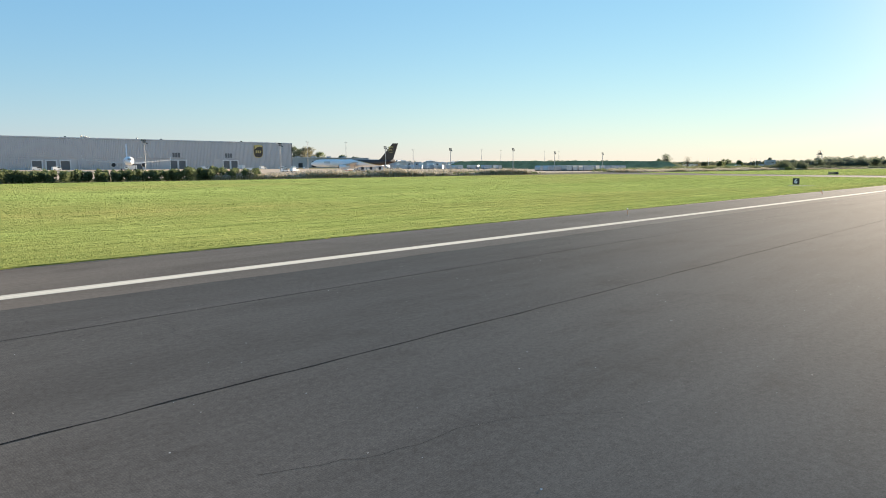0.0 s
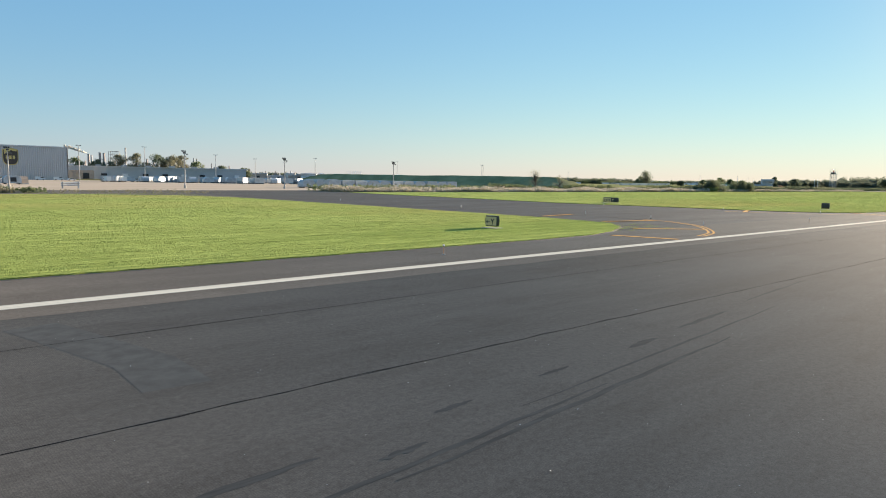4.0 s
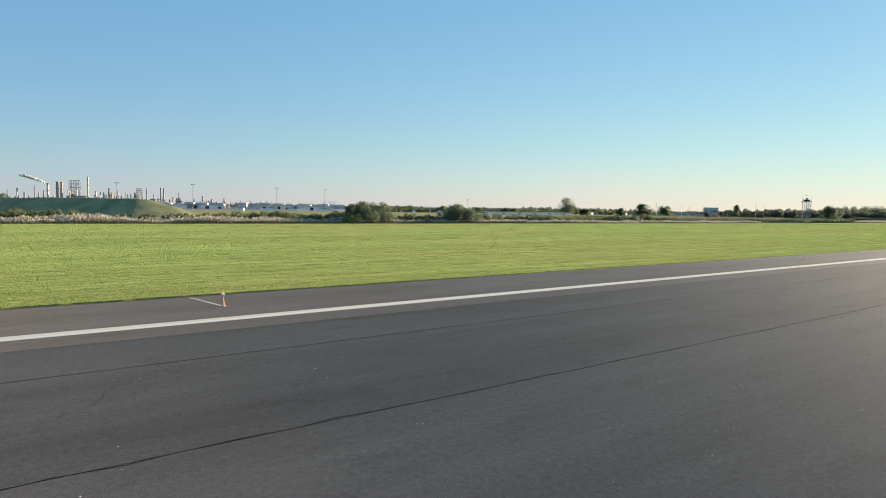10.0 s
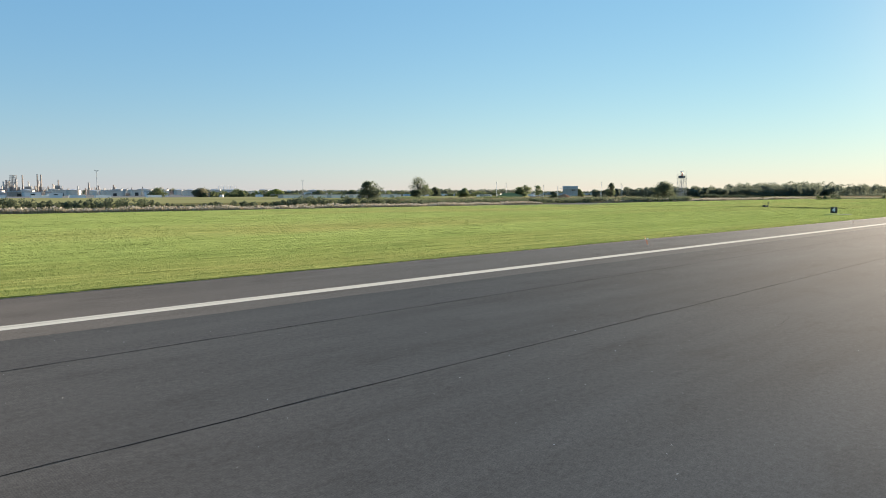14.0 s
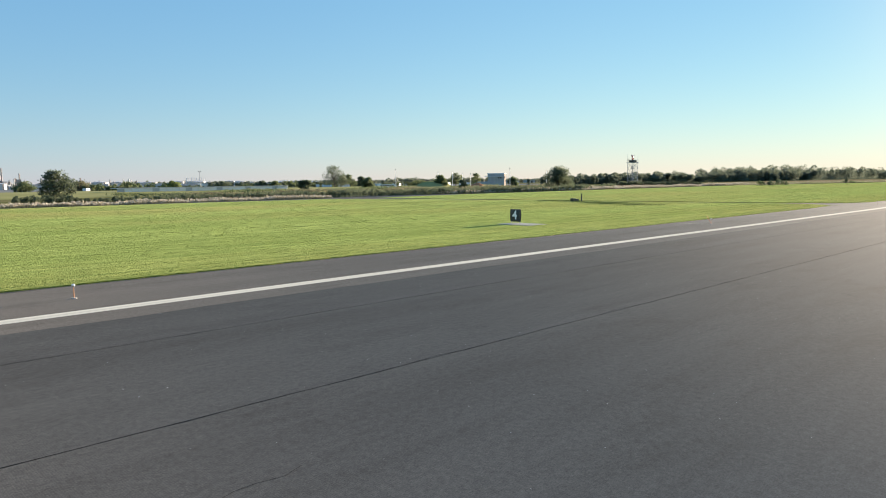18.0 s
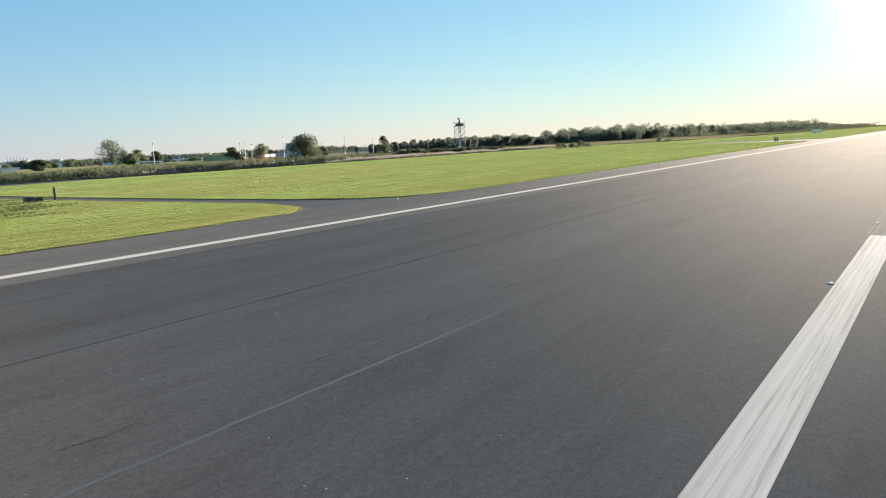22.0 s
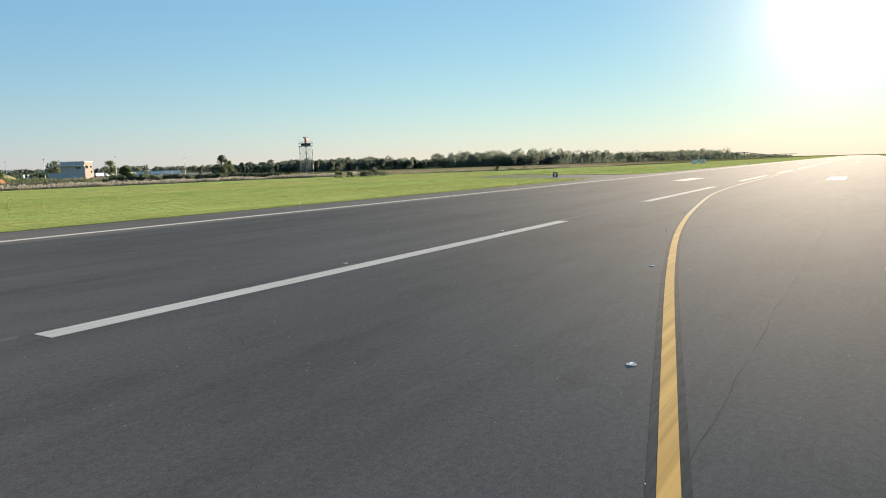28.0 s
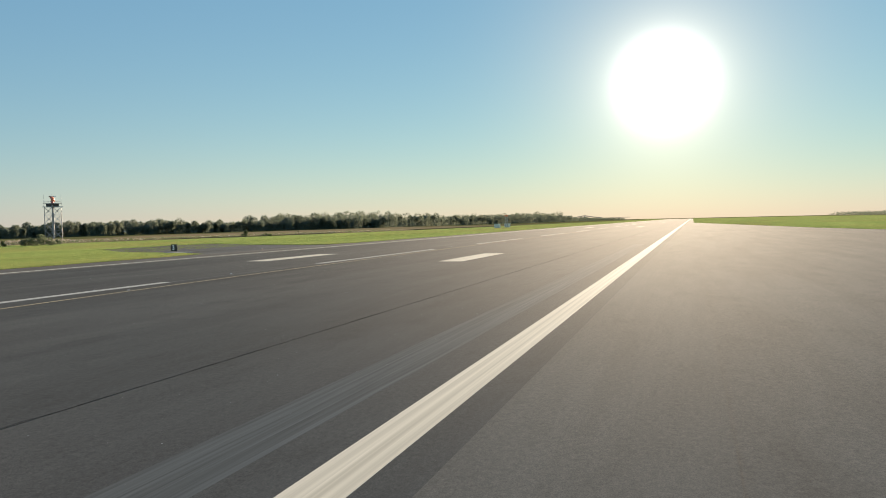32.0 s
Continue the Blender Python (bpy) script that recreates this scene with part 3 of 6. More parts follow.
# the lead-off line, its dark border and the worn second coat
LEAD = arc([(560, -48), (600, -30), (630, -19.6), (640, -16.8), (650, -14.2), (660, -11.75), (670, -9.4), (680, -7.3), (690, -5.6), (700, -4.2), (710, -2.95), (720, -2.05), (735, -1.4), (754, -1.1), (800, -0.9), (900, -0.9)])
part("lead_off_border", Geo().ribbon(LEAD, 0.46, 0.0035), RUBBER, runway, "dark border of the lead-off line")
turn = next(i for i, q in enumerate(LEAD) if q[0] > 690)
part("lead_off_line", Geo().ribbon(LEAD[:turn + 1], 0.24, 0.008), YELLOW, runway, "yellow lead-off line curving from the runway")
part("lead_off_line", Geo().ribbon(LEAD[turn:], 0.24, 0.008), paint("bleached_yellow_paint", (0.46, 0.38, 0.25), (0.26, 0.22, 0.16), 0.5), runway, "bleached far end of the lead-off line")

# flush centre lights along both lines
pad = Geo()
pad.tube((0, 0, -0.05), (0, 0, 0.012), 0.10, 0.09, 14)
fl0 = thing("flush_light", "flush steel runway light set in the asphalt", "runway light", "flush runway lights", (643.1, 0.6, 0))
part("rim", pad, CONCRETE, fl0)
for lens in (Geo().box((-0.07, -0.03, 0.012), (-0.02, 0.03, 0.026)), Geo().box((0.02, -0.03, 0.012), (0.07, 0.03, 0.026))):
    part("lens", lens, LENS, fl0, "bright glass prism")
spots = [(644.1 - 10.97 * k, 1.2) for k in range(1, 6)] + [(643.1 + 11.93 * k, 0.8) for k in range(1, 28)] + [(670.4, -8.75), (681.4, -6.55), (692.4, -4.9), (703.6, -3.35), (715.3, -2.05), (727, -1.25), (659.8, -11.2), (649.5, -14.0)]
for x, y in spots:
    copy_thing(fl0, pose(x, y, 0))


# ---- grass ----
def rough_edge(pts, step, amp):
    """Breaks long runs into short pieces with a ragged outline."""
    out = []
    for i, p in enumerate(pts):
        q = pts[(i + 1) % len(pts)]
        d = math.dist(p, q)
        n = max(1, int(d / step)) if (p[1] < 60 and q[1] < 60 and max(abs(p[0]), abs(q[0])) < 1200) else max(1, int(d / 15))
        for k in range(n):
            t = k / n
            out.append((p[0] + (q[0] - p[0]) * t + rng.normal() * amp, p[1] + (q[1] - p[1]) * t + rng.normal() * amp))
    return out


E = 27.75
FIELDS = [
    [(X_BEG, E), (172, E - 0.5), (178, E - 0.5), (184, 27.6), (188, 28.8), (192.2, 30.9), (195.2, 33.8), (196.6, 41), (196.7, 53), (196.4, 75), (195.5, 100), (191, 112), (180, 120), (150, 125), (X_BEG, 125)],
    [(235.5, 128), (234.0, 106), (231.5, 66), (234.2, 50), (235.8, 38), (237.3, 34.4), (239.8, 31.6), (242.7, 30.1), (247.8, 29.3), (254.2, 28.6), (266, E), (580, E), (590, 27.8), (597.6, 28.4), (599.2, 29.4), (600.7, 31.0), (601.4, 32.8), (602.2, 36.5), (602.0, 40), (601.6, 54), (601.4, 76), (600.0, 100), (592, 122), (560, 126), (400, 126)],
    [(608.9, 28.8), (606.9, 31.0), (605.3, 36.8), (604.6, 46.2), (604.2, 67), (604.4, 96), (604.5, 120), (640, 127), (720, 130), (800, 132), (850, 122), (900, 107), (1000, 96), (1100, 94), (X_END, 94), (X_END, E), (812, E), (803, 29.5), (802, 34), (806, 46), (816, 65), (803, 67), (787, 65), (776, 49), (772, 34), (769, 28.6), (760, E), (612, E)],
    [(X_BEG, -31), (X_BEG, -330), (X_END, -330), (X_END, -31), (1150, -31), (900, -60), (760, -88), (620, -88), (540, -50), (470, -31)],
]
for i, poly in enumerate(FIELDS):
    ob = structure("lawn_%d" % (i + 1), Geo().prism(rough_edge(poly, 0.5, 0.03), -0.3, 0.045), GRASS, "mown green airfield grass with faint mowing lines", "grass")

# dark strip between grass and pavement: soil with the edge's shade painted in
for i, poly in enumerate(FIELDS[:3]):
    for k in range(len(poly)):
        p, q = poly[k], poly[(k + 1) % len(poly)]
        if p[1] < 60 and q[1] < 60 and p[0] < 1300 and q[0] < 1300:
            n = max(1, int(math.dist(p, q) / 1.2))
            pts = [(p[0] + (q[0] - p[0]) * j / n + rng.normal() * 0.02, p[1] + (q[1] - p[1]) * j / n + rng.normal() * 0.03) for j in range(n + 1)]
            part("soil_shade_lip", Geo().ribbon(pts, 0.5, 0.002), SOIL_SHADE, taxiway if i < 2 and q[0] < 300 else runway, "dark soil with painted shade at the grass edge")
# blades of grass, thickest along the pavement's edge
lists = []
for (x0, x1, y0, y1, cnt, h, w) in ((-25, 178, 27.75, 29.5, 26000, 0.05, 0.04), (255, 590, 27.75, 29.5, 42000, 0.05, 0.04), (612, 760, 27.75, 29.5, 18000, 0.05, 0.04)):
    P = np.stack([rng.uniform(x0, x1, cnt), y0 + (y1 - y0) * rng.uniform(0, 1, cnt), np.full(cnt, 0.035)], 1)
    # clumps and mown rows
    keep = rng.uniform(0, 1, cnt) < 0.45 + 0.55 * np.sin(P[:, 1] * 2.6 + 0.4 * np.sin(P[:, 0] * 0.07)) ** 2
    lists.append(blades(rng, P[keep], h, w, 0.8))
for i, poly in enumerate(FIELDS[:3]):
    for k in range(len(poly)):
        p, q = poly[k], poly[(k + 1) % len(poly)]
        if p[1] < 60 and q[1] < 60 and p[0] < 1300 and q[0] < 1300:
            n = int(math.dist(p, q) * 14)
            u = rng.uniform(0, 1, n)
            P = np.stack([p[0] + (q[0] - p[0]) * u + rng.normal(0, 0.09, n), p[1] + (q[1] - p[1]) * u + rng.normal(0, 0.09, n), np.full(n, 0.025)], 1)
            lists.append(blades(rng, P, 0.06, 0.035, 0.9))
# low tufts in short rows along the mowing direction, that throw long shadows
for x0, x1, y0, y1, clumps, each, h, w in ((-25, 196, 28.0, 44, 9000, 10, 0.06, 0.03), (242, 600, 28.0, 44, 14500, 10, 0.06, 0.03), (606, 768, 28.0, 44, 6000, 10, 0.06, 0.03),
                                           (-10, 196, 44, 72, 6000, 9, 0.08, 0.05), (242, 600, 44, 72, 10000, 9, 0.08, 0.05), (606, 900, 44, 72, 7600, 9, 0.08, 0.05),
                                           (0, 195, 72, 124, 2600, 8, 0.10, 0.09), (240, 598, 72, 124, 4600, 8, 0.10, 0.09), (608, 860, 72, 120, 3000, 8, 0.10, 0.09)):
    cx, cy = rng.uniform(x0, x1, clumps), rng.uniform(y0, y1, clumps)
    cy = cy + 0.35 * np.sin(cy * 3.1) + 0.2 * np.sin(cx * 0.04)
    long_ = rng.uniform(0.15, 0.8, clumps) * (w / 0.03)
    k = rng.integers(0, clumps, clumps * each)
    P = np.stack([cx[k] + rng.normal(size=len(k)) * long_[k], cy[k] + rng.normal(size=len(k)) * 0.06 * (w / 0.03), np.full(len(k), 0.035)], 1)
    lists.append(blades(rng, P, h, w, 0.9))
tagged(part("grass_blades", fast_mesh("grass_blades", np.concatenate(lists), 3), BLADE), "short green blades of mown grass", "grass", kind="stuff")

tracks = Geo()
for dx, dy in ((0, 0), (0.9, -1.5)):
    pts = arc([(583.3 + dx, 90 + dy), (579.8 + dx, 83 + dy), (575.8 + dx, 72.5 + dy), (573.2 + dx, 65.6 + dy), (574.6 + dx, 64.6 + dy), (577.5 + dx, 66.4 + dy), (581.5 + dx, 67.9 + dy), (588 + dx, 68.2 + dy), (596 + dx, 66.4 + dy)], 8)
    tracks.ribbon(pts, lambda i: 0.22 + 0.1 * math.sin(i * 1.7), 0.056)
ob = tagged(part("wheel_tracks", tracks, two_tone("pressed_grass", (0.075, 0.095, 0.035), (0.14, 0.15, 0.06), 1.5, 0.95)), "dark wheel tracks pressed into the grass", "wheel tracks", kind="structure")
ditch = []
for k in range(26):
    u = rng.uniform(0, 1)
    cx, cy = 602 - 11 * u + rng.normal() * 0.8, 74 - 27 * u + rng.normal() * 1.6
    n = 170
    P = np.stack([cx + rng.normal(size=n) * 1.6, cy + rng.normal(size=n) * 0.35, np.full(n, 0.035)], 1)
    ditch.append(blades(rng, P, 0.13, 0.06, 0.8))
tagged(part("rough_grass", fast_mesh("rough_grass", np.concatenate(ditch), 3), two_tone("rough_grass", (0.18, 0.21, 0.07), (0.27, 0.28, 0.11), 0.6, 0.9)), "unmown dark grass beside the service road", "grass", kind="stuff")
structure("track", Geo().prism([(235, 125.6), (400, 126.6), (560, 126.6), (592, 122.6), (592, 124.5), (560, 129), (400, 129.5), (235, 129.5)], -0.3, -0.05), DIRT, "bare brown track beside the grass", "track")
structure("track_west", Geo().prism([(640, 127.5), (720, 130.5), (800, 132.5), (850, 122.5), (900, 107.5), (900, 110), (850, 126), (800, 136), (720, 134), (640, 131)], -0.3, -0.05), DIRT, "bare brown track beside the grass", "track")
ff = Geo()
FF = [(400, 210, -0.3), (800, 240, -0.3), (800, 330, 1.15), (690, 350, 1.25), (470, 330, 1.2), (380, 300, 1.0)]
ff.face([(x, y, z) for x, y, z in FF]).face([(x, y, -1) for x, y, z in reversed(FF)])
for k in range(6):
    p, q = FF[k], FF[(k + 1) % 6]
    ff.face([(p[0], p[1], -1), (q[0], q[1], -1), q, p])
structure("far_field", ff, FIELD, "bright green field rising behind the hedges", "field")
structure("industrial_yard", Geo().prism([(380, 362), (1080, 372), (1500, 1900), (-300, 1900), (300, 500)], -0.5, -0.1), YARD, "grey yards and roads of the far industrial land", "ground")
structure("dry_meadow", Geo().prism([(828, 140), (905, 112), (1250, 99), (1250, 215), (950, 215)], -0.3, 0.25), two_tone("dry_grass", (0.30, 0.23, 0.14), (0.22, 0.18, 0.09), 0.08, 0.95, 0, (0.5, 1, 1), 0.2), "dry tan meadow before the woods", "meadow")

# the long grassed mound
mo = Geo()
nx, ny = 56, 40
for j in range(ny + 1):
    for i in range(nx + 1):
        x, y = 325 + (440 - 325) * i / nx, 165 + (345 - 165) * j / ny
        e = min((x - 374 + (y - 180) * 0.27) / 13, (405 + (y - 187) * 0.12 - x) / 22, (y - 174) / 15, (340 - y) / 25)
        e = max(0.0, min(1.0, e))
        mo.v.append((x, y, -0.2 + 5.1 * e * e * (3 - 2 * e) + 0.4 * e * noise.noise(Vector((x * 0.06, y * 0.06, 1))) + 0.15 * e * noise.noise(Vector((x * 0.3, y * 0.3, 4)))))
mo.f += [(j * (nx + 1) + i, j * (nx + 1) + i + 1, (j + 1) * (nx + 1) + i + 1, (j + 1) * (nx + 1) + i) for j in range(ny) for i in range(nx)]
tagged(part("mound", mo, MOUND, smooth=True), "long flat-topped grassed earth mound", "mound", kind="structure")


# ---- airfield signs and lights ----
def barrel(w, d, h, z0, bulge=0.12):
    """An upright box with rounded ends, as sign housings have."""
    prof = []
    for s in (1, -1):
        for k in range(7):
            t = -1 + 2 * k / 6
            prof.append((s * (d / 2), t * w / 2) if s > 0 else (s * (d / 2), -t * w / 2))
    g = Geo()
    rings = []
    for k in range(9):
        t = k / 8
        bw = 1 + bulge * math.sin(math.pi * t)
        rings.append([(x * (0.75 + 0.25 * math.sin(math.pi * t)), y * bw / (1 + bulge), z0 + h * t) for x, y in prof])
    return g.rings(rings)


def distance_sign(x, y, digit):
    s = thing("distance_sign", "black distance sign, white numeral %s, on concrete pad" % digit, "sign", "runway distance signs", (x, y, 0.045))
    part("pad", Geo().prism([(-1.4, -2.5), (0.7, -2.5), (0.7, 0.7), (-1.4, 0.7)], -0.2, 0.022), CONCRETE, s, "pale concrete pad")
    housing = part("housing", barrel(0.94, 0.22, 0.95, 0.16, 0.05), SIGN_BLACK, s)
    me = text_mesh(digit, 0.92)
    me.materials.append(SIGN_WHITE)
    for sx, rz in ((-1, -90), (1, 90)):
        t = part("numeral", me, SIGN_WHITE, housing, "white numeral")
        t.matrix_local = pose(sx * 0.116, 0, 0.64, 90, 0, rz)
    for yy in (-0.42, 0.42):
        part("leg", Geo().tube((0, yy, 0.02), (0, yy, 0.2), 0.03), STEEL, s)


for x, y, dg in ((113.4, 36.4, "6"), (332.1, 36.8, "5"), (551.7, 36.6, "4"), (773.7, 37.2, "3")):
    distance_sign(x, y, dg)


def direction_sign(x, y, rz, w, h, panels, label):
    s = thing("taxiway_sign", label, "sign", "taxiway signs", (x, y, 0.045), rz)
    part("pad", Geo().prism([(-0.4, -w / 2 - 0.1), (0.4, -w / 2 - 0.1), (0.4, w / 2 + 0.1), (-0.4, w / 2 + 0.1)], -0.2, 0.02), CONCRETE, s, "concrete pad")
    part("housing", barrel(w, 0.26, h, 0.12, 0.06), SIGN_BLACK, s)
    for (y0, y1, mt, glyph) in panels:
        panel = part("panel", Geo().box((-0.142, y0, 0.18), (-0.132, y1, h + 0.04)), mt, s)
        if glyph == "bars":
            for k in range(4):
                yy = y1 - (k + 0.7) * (y1 - y0) / 4.6
                part("bar", Geo().box((-0.150, yy - 0.14, 0.30), (-0.1445, yy, h - 0.12)), SIGN_BLACK, panel, "black lettering bar")
        elif glyph:
            me = text_mesh(glyph, h * 0.75)
            t = part("letter", me, SIGN_BLACK if mt is SIGN_YELLOW else SIGN_YELLOW, panel)
            t.matrix_local = pose(-0.146, (y0 + y1) / 2 - (0.14 if glyph == "Y" and mt is SIGN_YELLOW else 0), h * 0.58, 90, 0, -90)
            if mt is SIGN_YELLOW:
                part("arrow", Geo().box((-0.150, 0.10, h * 0.53), (-0.144, 0.40, h * 0.60)), SIGN_BLACK, panel, "black arrow shaft")
                part("arrow_head", Geo().face([(-0.150, 0.46, h * 0.565), (-0.150, 0.30, h * 0.72), (-0.150, 0.30, h * 0.41)]), SIGN_BLACK, panel)


direction_sign(182.6, 34.8, 0, 1.1, 0.72, [(-0.5, 0.5, SIGN_YELLOW, "Y")], "yellow taxiway sign with black arrow and letter Y")
direction_sign(249.0, 35.6, 180, 1.0, 0.75, [], "black taxiway sign seen from behind on the grass")
direction_sign(239.5, 63.2, -8, 3.0, 0.72, [(-0.1, 1.42, SIGN_YELLOW, "bars"), (-0.9, -0.14, SIGN_BLACK, "Y")], "long taxiway sign with yellow and black panels")


def edge_light(x, y, rod, cable, lean):
    s = thing("edge_light", "short white runway edge light" + (" with an orange marker rod" if rod else ""), "runway light", "runway edge lights", (x, y, 0))
    part("base", Geo().tube((0, 0, -0.02), (0, 0, 0.03), 0.09, 0.08, 12), CONCRETE, s)
    part("stem", Geo().tube((0, 0, 0.03), (0, 0, 0.36), 0.014), STEM, s)
    collar = part("collar", Geo().tube((0, 0, 0.345), (0, 0, 0.39), 0.025, 0.05, 10), STEEL, s)
    dome = Geo().rings([[(r * math.cos(t), r * math.sin(t), z) for t in [2 * math.pi * i / 12 for i in range(12)]] for r, z in ((0.05, 0.39), (0.055, 0.405), (0.045, 0.435), (0.02, 0.45))])
    part("lens", dome, LENS, collar, "clear glass dome", True)
    if rod:
        part("marker_rod", Geo().tube((0.05, 0, 0.0), (0.05 - 0.36 * lean, 0.19, 0.60), 0.018, 0.012), ORANGE, s, "thin orange marker rod")
    if cable:
        part("cable_cut", Geo().ribbon([(0, 0.1), (-0.08, 1.1), (-0.12, 1.9), (-0.2, 2.65)], 0.09, 0.006), WHITE_PAINT, s, "pale filled saw cut")


SHIFT = {2: -1.4, 3: -1.4, 4: -1.3, 5: -1.3, 6: -1.1, 7: -0.3, 10: 0.5, 11: -0.4, 12: -0.6}
for k in range(-2, 46):
    x = 83.6 + 43.31 * k + SHIFT.get(k, 0.0)
    edge_light(x, 24.75, k in (0, 4, 5, 6, 8, 9, 11), k in (6, 11), {6: 0.1, 9: 0.25}.get(k, 1.0 if k % 2 else 0.8))
for x, y in ((206.2, 44), (205.2, 36.0), (200.6, 28.6), (204, 60), (236.4, 32.0), (232.5, 42), (230, 58), (229, 80), (204, 85)):
    s = thing("reflective_post", "thin white and blue taxiway edge post", "marker post", "taxiway edge posts", (x, y, 0))
    part("post", Geo().tube((0, 0, -0.02), (0, 0, 0.30), 0.022, 0.02, 8), WHITE_POLE, s)
    part("foot", Geo().tube((0, 0, -0.02), (0, 0, 0.03), 0.07, 0.06, 10), DARK, s)
# the post and boxes beside the service road
s = thing("utility_box", "small dark utility boxes beside a post in the grass", "utility box", at=(601.2, 65.2, 0.045))
part("box", Geo().box((-2.0, -0.3, 0), (-1.4, 0.3, 0.45)), SIGN_BLACK, s)
part("box", Geo().box((-1.2, -0.3, 0), (-0.6, 0.2, 0.35)), SIGN_BLACK, s)
part("post", Geo().tube((0.6, 0, 0), (0.6, 0, 1.15), 0.11, 0.10, 10), SIGN_BLACK, s)


# ---- masts, poles ----
def flood_mast(x, y, h):
    s = thing("floodlight_mast", "tall grey floodlight mast with paired lamp heads", "light mast", "apron floodlight masts", (x, y, 0))
    part("footing", Geo().tube((0, 0, -0.1), (0, 0, 0.7), 0.35, 0.30, 10), CONCRETE, s)
    part("pole", Geo().tube((0, 0, 0.5), (0, 0, h), 0.15, 0.08, 10), POLE, s)
    arm = part("crossarm", Geo().box((-0.62, -0.04, h - 0.30), (0.30, 0.04, h - 0.22)), POLE, s)
    part("crossarm", Geo().box((-0.45, -0.04, h - 1.25), (0.75, 0.04, h - 1.17)), POLE, s)
    part("crossarm", Geo().box((-0.04, -0.45, h - 0.75), (0.04, 0.45, h - 0.67)), POLE, s)
    for dx, dy, dz in ((-0.55, 0, -0.2), (-0.2, 0, -0.2), (0.25, 0, -0.2), (0.66, 0, -0.95), (0, -0.4, -0.65), (0, 0.4, -0.65)):
        part("lamp_head", Geo().rings([[(dx - 0.13, dy - 0.12, h + dz), (dx + 0.13, dy - 0.12, h + dz), (dx + 0.13, dy + 0.12, h + dz + 0.06), (dx - 0.13, dy + 0.12, h + dz + 0.06)],
                                              [(dx - 0.16, dy - 0.18, h + dz + 0.28), (dx + 0.16, dy - 0.18, h + dz + 0.28), (dx + 0.16, dy + 0.1, h + dz + 0.34), (dx - 0.16, dy + 0.1, h + dz + 0.34)]]), DARK, arm, "dark floodlight head")


for x, y, h in ((147.1, 169.7, 8.6), (178.5, 170.4, 8.5), (216.5, 172, 9.2), (243.7, 170.9, 8.3), (281.2, 170.2, 8.3), (108, 170, 8.8), (70, 170, 8.8), (30, 170, 8.8)):
    flood_mast(x, y, h)


def light_pole(x, y, h, mt, head=True):
    s = thing("light_pole", "slender %s lamp pole" % ("white" if mt is WHITE_POLE else "grey"), "lamp pole", "lamp poles", (x, y, -0.16))
    r = 0.10 + h * 0.004 + max(0, y - 150) * 0.0002
    part("pole", Geo().tube((0, 0, 0), (0, 0, h), r, r * 0.6, 8), mt, s)
    if head:
        part("arm", Geo().tube((-0.75, 0, h), (0.75, 0, h), r * 0.4, r * 0.4, 6), mt, s)
        for dx in (-0.75, 0.75):
            part("lamp_head", Geo().box((dx - 0.28, -0.2, h - 0.12), (dx + 0.28, 0.2, h + 0.14)), DARK, s)
    else:
        part("lamp_head", Geo().tube((0, 0, h), (0, 0, h + 0.35), r * 1.5, r * 1.1, 8), DARK, s)


for x, y, h in ((236.3, 340, 15.8), (264.8, 340, 16.3), (300, 340, 13.8), (322, 340, 12.5), (359, 340, 14), (416, 340, 13.3), (495, 340, 13.4), (557.1, 398.9, 15.5), (474.9, 410.1, 15.8), (700, 420, 12)):
    light_pole(x, y, h, POLE)
for x, y, h in ((729.8, 263.7, 9.5), (750.3, 207, 9.1), (783.8, 278.2, 8.7), (788.5, 275, 8.0), (805.2, 228.3, 8.8), (847.2, 357, 10.6), (767, 248, 7.5), (862, 262, 8.5)):
    light_pole(x, y, h, WHITE_POLE, False)


# ---- the hangar ----
HX0, HX1, HY, HZ = -205.0, 235.4, 355.0, 15.0
hangar = thing("hangar", "long grey ribbed metal cargo hangar with dock doors", "hangar", at=(0, 0, 0))
part("core", Geo().box((HX0, HY + 0.3, -0.3), (HX1 - 0.3, HY + 130, HZ - 0.3)), SIDING, hangar, "grey hangar walls")
part("roof", Geo().box((HX0 - 0.4, HY - 0.25, HZ - 0.3), (HX1 + 0.3, HY + 131, HZ + 0.25)), ROOF, hangar, "pale flat roof edge")
DOORS = [(160.6, 164.3, 5.0), (165.2, 168.9, 5.0), (190.6, 194.4, 5.0), (195.4, 199.4, 5.0), (96, 100, 4.6), (102, 106, 4.6), (108, 112, 4.6), (56, 60, 4.6), (62, 66, 4.6), (140, 146, 3.2)]
panel = Geo()
PW = 5.0
for k in range(6):
    a = PW * k / 6
    q = PW / 6
    for (u0, d0), (u1, d1) in (((0, 0), (0.28, 0)), ((0.28, 0), (0.40, -0.16)), ((0.40, -0.16), (0.88, -0.16)), ((0.88, -0.16), (1.0, 0))):
        panel.face([(a + u0 * q, d0, 5.6), (a + u1 * q, d1, 5.6), (a + u1 * q, d1, HZ - 0.4), (a + u0 * q, d0, HZ - 0.4)])
pm = panel.mesh("wall_panel")
pm.materials.append(SIDING)
lowp = Geo()
for k in range(6):
    a, q = PW * k / 6, PW / 6
    for (u0, d0), (u1, d1) in (((0, 0), (0.28, 0)), ((0.28, 0), (0.40, -0.16)), ((0.40, -0.16), (0.88, -0.16)), ((0.88, -0.16), (1.0, 0))):
        lowp.face([(a + u0 * q, d0, -0.2), (a + u1 * q, d1, -0.2), (a + u1 * q, d1, 5.5), (a + u0 * q, d0, 5.5)])
lm = lowp.mesh("wall_panel")
lm.materials.append(SIDING)
